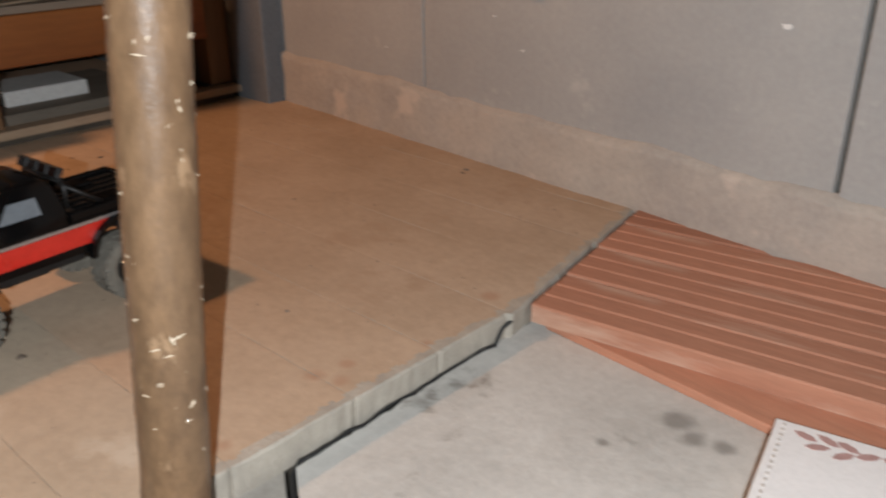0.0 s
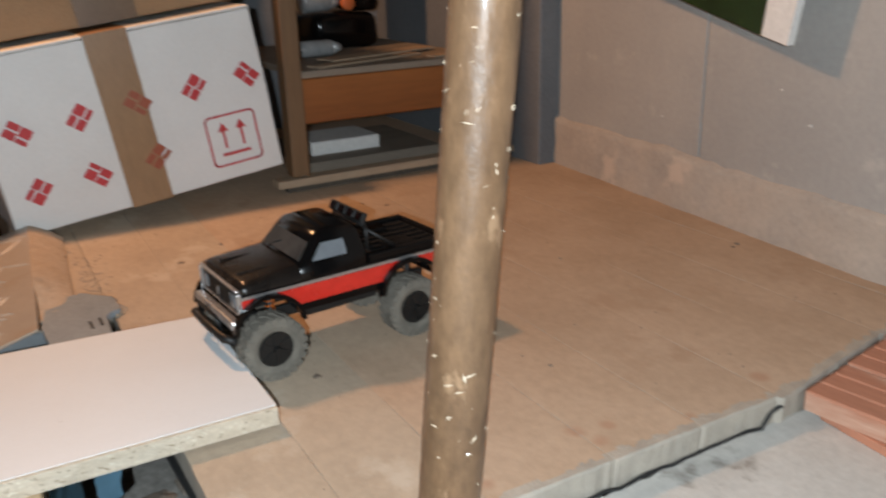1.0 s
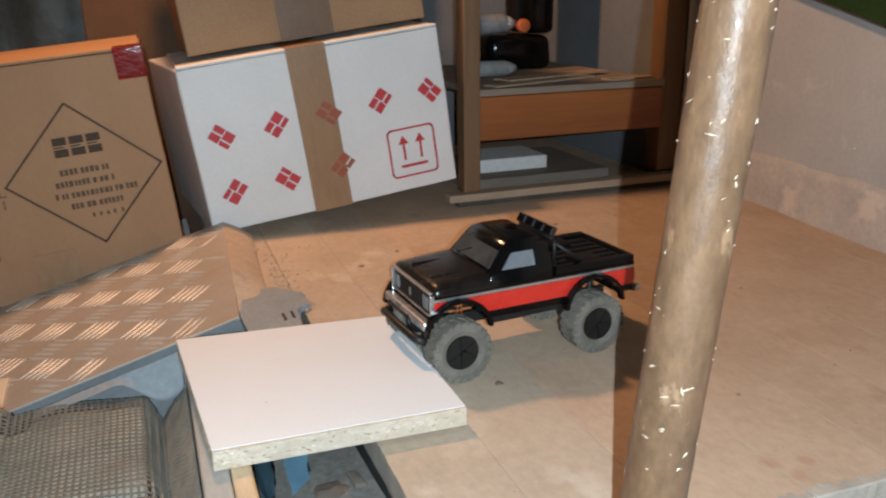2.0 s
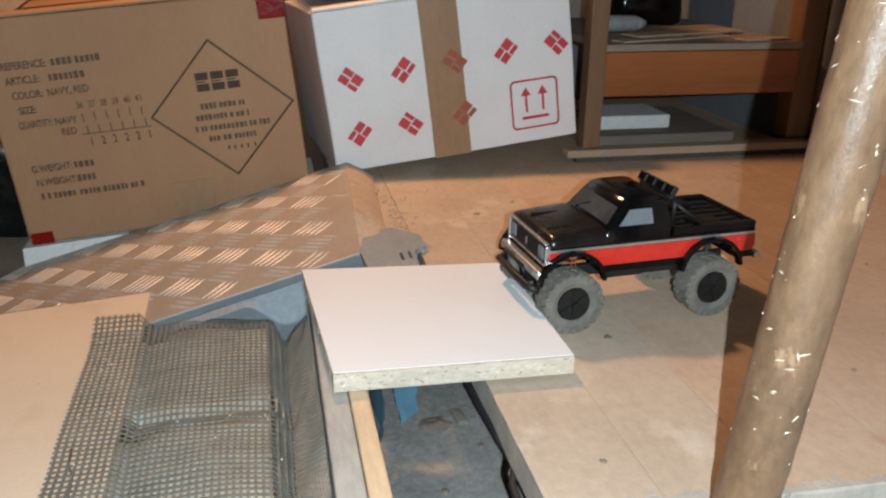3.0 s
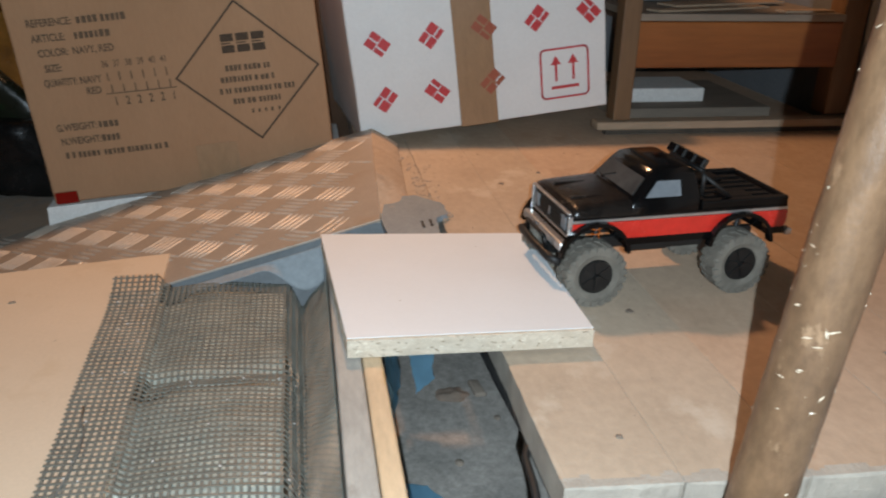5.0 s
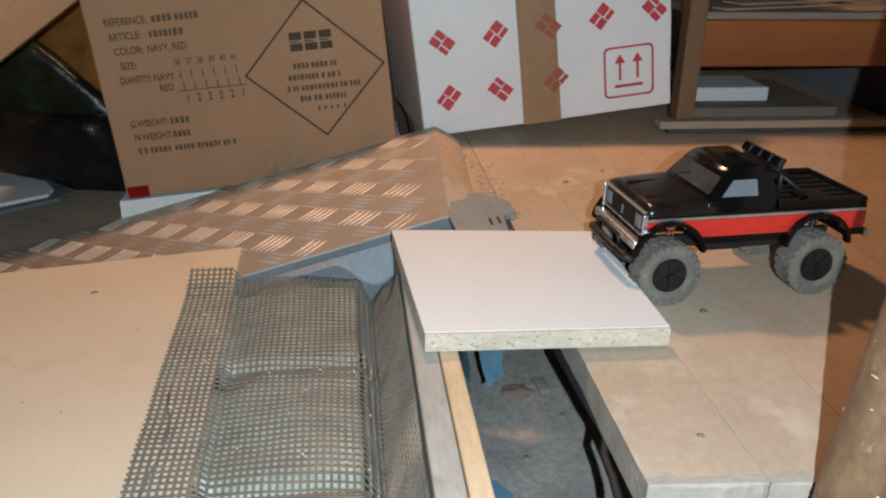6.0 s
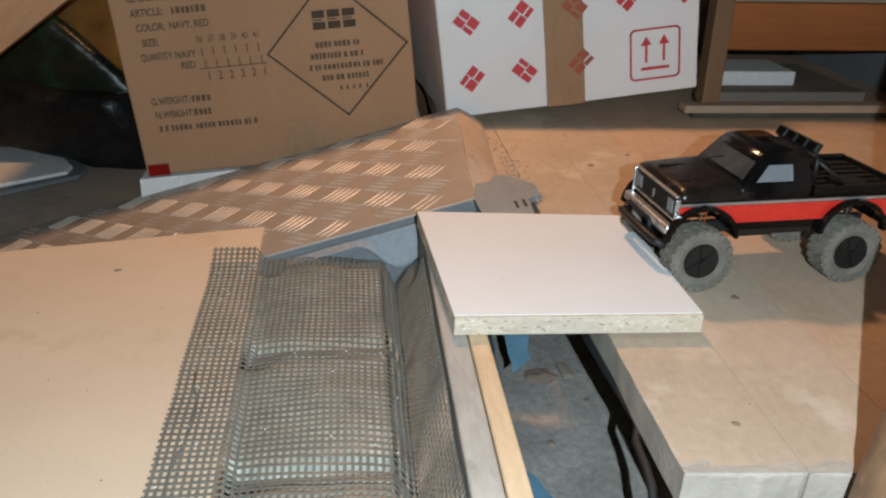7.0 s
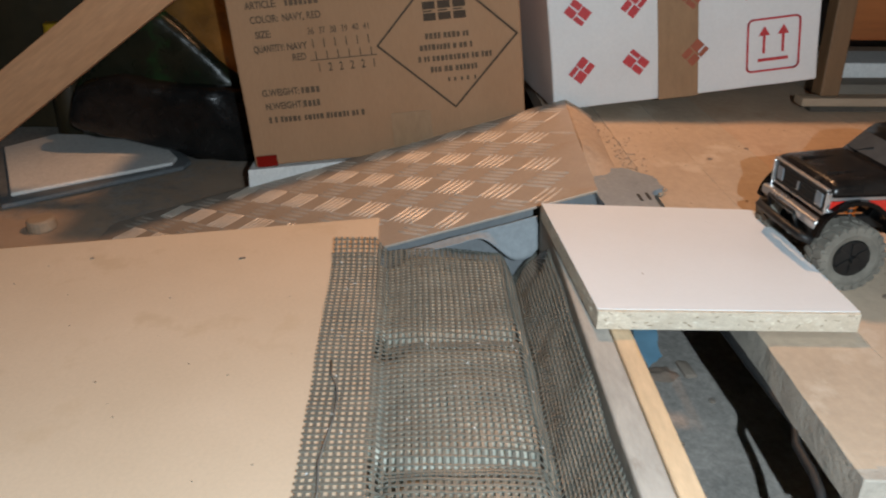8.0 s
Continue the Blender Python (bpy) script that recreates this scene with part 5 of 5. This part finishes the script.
def plank(u0, u1, a, b, k, parent, nu=70, nv=24):
    """One floor plank along x, worn and chipped at its near end."""
    bm = bmesh.new()
    rings = []
    for i in range(nu + 1):
        s = 1 - (1 - i / nu) ** 2.4
        row = []
        for j in range(nv + 1):
            y = a + (b - a) * j / nv
            gap = 0.0001 + 0.0005 * max(0, noise.noise((s * 9, k + (j > 0), 1)) + 0.12)
            y += gap * (1 if j == 0 else -1 if j == nv else 0)
            if k == 0 and j < 2:
                y += 0.0012 * noise.noise((s * 40, 3, 1)) + 0.0012 * max(0, noise.noise((s * 13, 7, 1)))
            u = u0 + (u1(y) - u0) * s
            z = 0.0005 * noise.noise((u * 6, k * 3, 5)) - (gap * 0.9 if j in (0, nv) else 0) - (0.0015 * max(0, noise.noise((s * 34, 3, 6))) if k == 0 and j == 0 else 0)
            if i >= nu - 2:
                chip = 0.8 * noise.noise((y * 23, k, 9)) + 0.5 * noise.noise((y * 90, k, 4))
                if i == nu:
                    u += 0.0024 * chip - (0.0014 if j in (0, nv) else 0)
                    z -= 0.0025 + 0.0035 * max(0, chip)
                elif i == nu - 1:
                    u -= 0.002
                    z -= 0.0008 * max(0, chip)
            row.append(bm.verts.new((u, y, z)))
        rings.append(row)
    for i in range(nu):
        for j in range(nv):
            bm.faces.new((rings[i][j], rings[i + 1][j], rings[i + 1][j + 1], rings[i][j + 1]))
    rim = [e for e in bm.edges if e.is_boundary]
    ext = bmesh.ops.extrude_edge_only(bm, edges=rim)
    new_v = [g for g in ext["geom"] if isinstance(g, bmesh.types.BMVert)]
    for v in new_v:
        v.co.z = -0.031
        v.co.x -= 0.002 if v.co.x > (u0 + u1(v.co.y)) / 2 and abs(v.co.x - u1(v.co.y)) < 0.02 else 0
    ob = part("plank", bm, GREYPLANK if b < 0.30 else PLANK, parent)
    ob.data.materials.append(ENDWOOD)
    for f in ob.data.polygons:
        c = f.center
        worn = 0.009 + 0.009 * noise.noise((c.y * 30, k, 2)) + 0.005 * noise.noise((c.y * 110, k, 5))
        if abs(f.normal.z) < 0.5 or c.x > u1(c.y) - worn:
            f.material_index = 1
    return ob


for k, (a, b) in enumerate(zip(EDGES, EDGES[1:])):
    off = rnd.uniform(-0.0012, 0.0012)
    plank(-2.04, lambda y: (-0.5155 + 0.06 * (y - 0.1) if y < 0.3 else -0.5035 + 0.02 * (y - 0.3) if y < 0.6 else -0.491 - (y - 0.6) * 0.167) + off, a, b, k, floor)
plank(-2.04, lambda y: -1.06, 0.02, 0.1045, 20, floor)

# ---- crumbs on the floor ----
GRIT = mat("grey_grit", (0.27, 0.21, 0.16), (0.16, 0.125, 0.095), 0.95, 60, 0.3, 200)
bm = bmesh.new()
rnd = random.Random(11)


def crumb(u, v, z, r, flat=0.5):
    m = Matrix.Translation((u, v, z)) @ Matrix.Rotation(rnd.uniform(0, 6.3), 4, "Z") @ Matrix.Diagonal((r * rnd.uniform(0.7, 1.3), r * rnd.uniform(0.6, 1.1), r * flat, 1))
    made = bmesh.ops.create_icosphere(bm, subdivisions=1, radius=1.0, matrix=m)["verts"]
    for q in made:
        q.co += r * 0.25 * Vector(noise.noise_vector(q.co * 300))


for u, v, r in ((-1.184, 0.217, 0.004), (-0.768, 0.252, 0.0055), (-0.568, 0.165, 0.0035), (-1.231, 0.286, 0.0045), (-0.806, 0.900, 0.004), (-0.80, 0.885, 0.003), (-1.10, 0.33, 0.003),
                (-0.93, 0.42, 0.003), (-1.30, 0.55, 0.004), (-1.27, 0.58, 0.004), (-1.25, 0.52, 0.0025), (-1.02, 0.21, 0.0025), (-0.66, 0.46, 0.0025), (-0.90, 0.66, 0.003)):
    crumb(u, v, 0.0006, r, 0.3)
for k in range(120):
    crumb(rnd.uniform(-1.4, -0.55), rnd.uniform(0.12, 0.9), 0.0004, rnd.uniform(0.0005, 0.0016), 0.4)
solid("crumbs", bm, GRIT, W.copy(), "dark crumbs and grit scattered over the planks", "grit", "stuff")
SAND = mat("sandy_grit", (0.42, 0.325, 0.24), (0.31, 0.24, 0.175), 0.95, 60, 0.3, 200)
bm = bmesh.new()
for k in range(150):
    u, v = rnd.gauss(-1.17, 0.09), 0.086 + abs(rnd.gauss(0, 0.018))
    crumb(u, v, 0.001, rnd.uniform(0.0007, 0.0022), 0.5)
for k in range(110):
    p = Vector((-1.125, 0.062)).lerp(Vector((-1.045, 0.116)), rnd.random())
    crumb(p.x + rnd.gauss(0, 0.007), p.y + rnd.gauss(0, 0.006), 0.003, rnd.uniform(0.001, 0.0034), 0.7)
solid("sand_grains", bm, SAND, W.copy(), "sandy grains crumbled off the end of the ramp", "sand", "stuff")
PALESTAIN = mat("pit_rubble", (0.29, 0.235, 0.185), (0.19, 0.16, 0.13), 0.95, 40, 0.5, 160)
for u, v, r in ((-0.80, 0.09, 0.006), (-0.88, 0.15, 0.005), (-0.70, 0.14, 0.005), (-0.62, 0.08, 0.006)):
    bm = bmesh.new()
    bmesh.ops.create_icosphere(bm, subdivisions=3, radius=1.0, matrix=Matrix.Translation((u, v, -0.193)) @ Matrix.Diagonal((r, r * 0.85, r * 0.4, 1)))
    roughen(bm, r * 0.3, 60)
    solid("rubble", bm, PALESTAIN, W.copy(), "small brown stone on the channel floor", "stone", group="stones in the channel", smooth=True)
bm = roughen(box(-0.017, 0.017, -0.008, 0.008, 0, 0.008, 0.003), 0.002, 90)
solid("brick_chip", bm, PALESTAIN, at(-0.945, 0.139, -0.197, 0, 0, 8) @ Matrix.Translation((0, 0, 0)), "flake of brick on the channel floor", "brick chip", smooth=True)
bm = grid(-0.022, 0.022, -0.026, 0.026, 16, 16, lambda x, y: 0.005 * max(0, 1 - (x / 0.02) ** 2 - (y / 0.024) ** 2 + 0.5 * noise.noise((x * 90, y * 90, 3))) - 0.0012)
solid("sand_patch", bm, mat("brown_sand", (0.27, 0.2, 0.15), (0.19, 0.15, 0.12), 0.95, 60, 0.5, 220), at(-0.938, 0.106, -0.1945), "patch of brown sand on the channel floor", "sand", "stuff", smooth=True)
bm = bmesh.new()
for u, v in ((-0.964, -0.398), (-0.9655, -0.395), (-0.965, -0.57)):
    crumb(u, v, -0.0492, 0.0028, 0.4)
for k in range(30):
    crumb(rnd.uniform(-1.0, -0.55), rnd.uniform(-0.85, -0.3), -0.0496, rnd.uniform(0.0004, 0.0011), 0.5)
solid("specks", bm, GRIT, W.copy(), "dark specks on the tan panel", "grit", "stuff")
bm = bmesh.new()
for u, v in ((-0.775, 0.02), (-0.90, 0.12)):
    crumb(u, v, 0.0226, 0.001, 0.4)
solid("specks", bm, GRIT, W.copy(), "dark specks on the white board", "grit", "stuff")
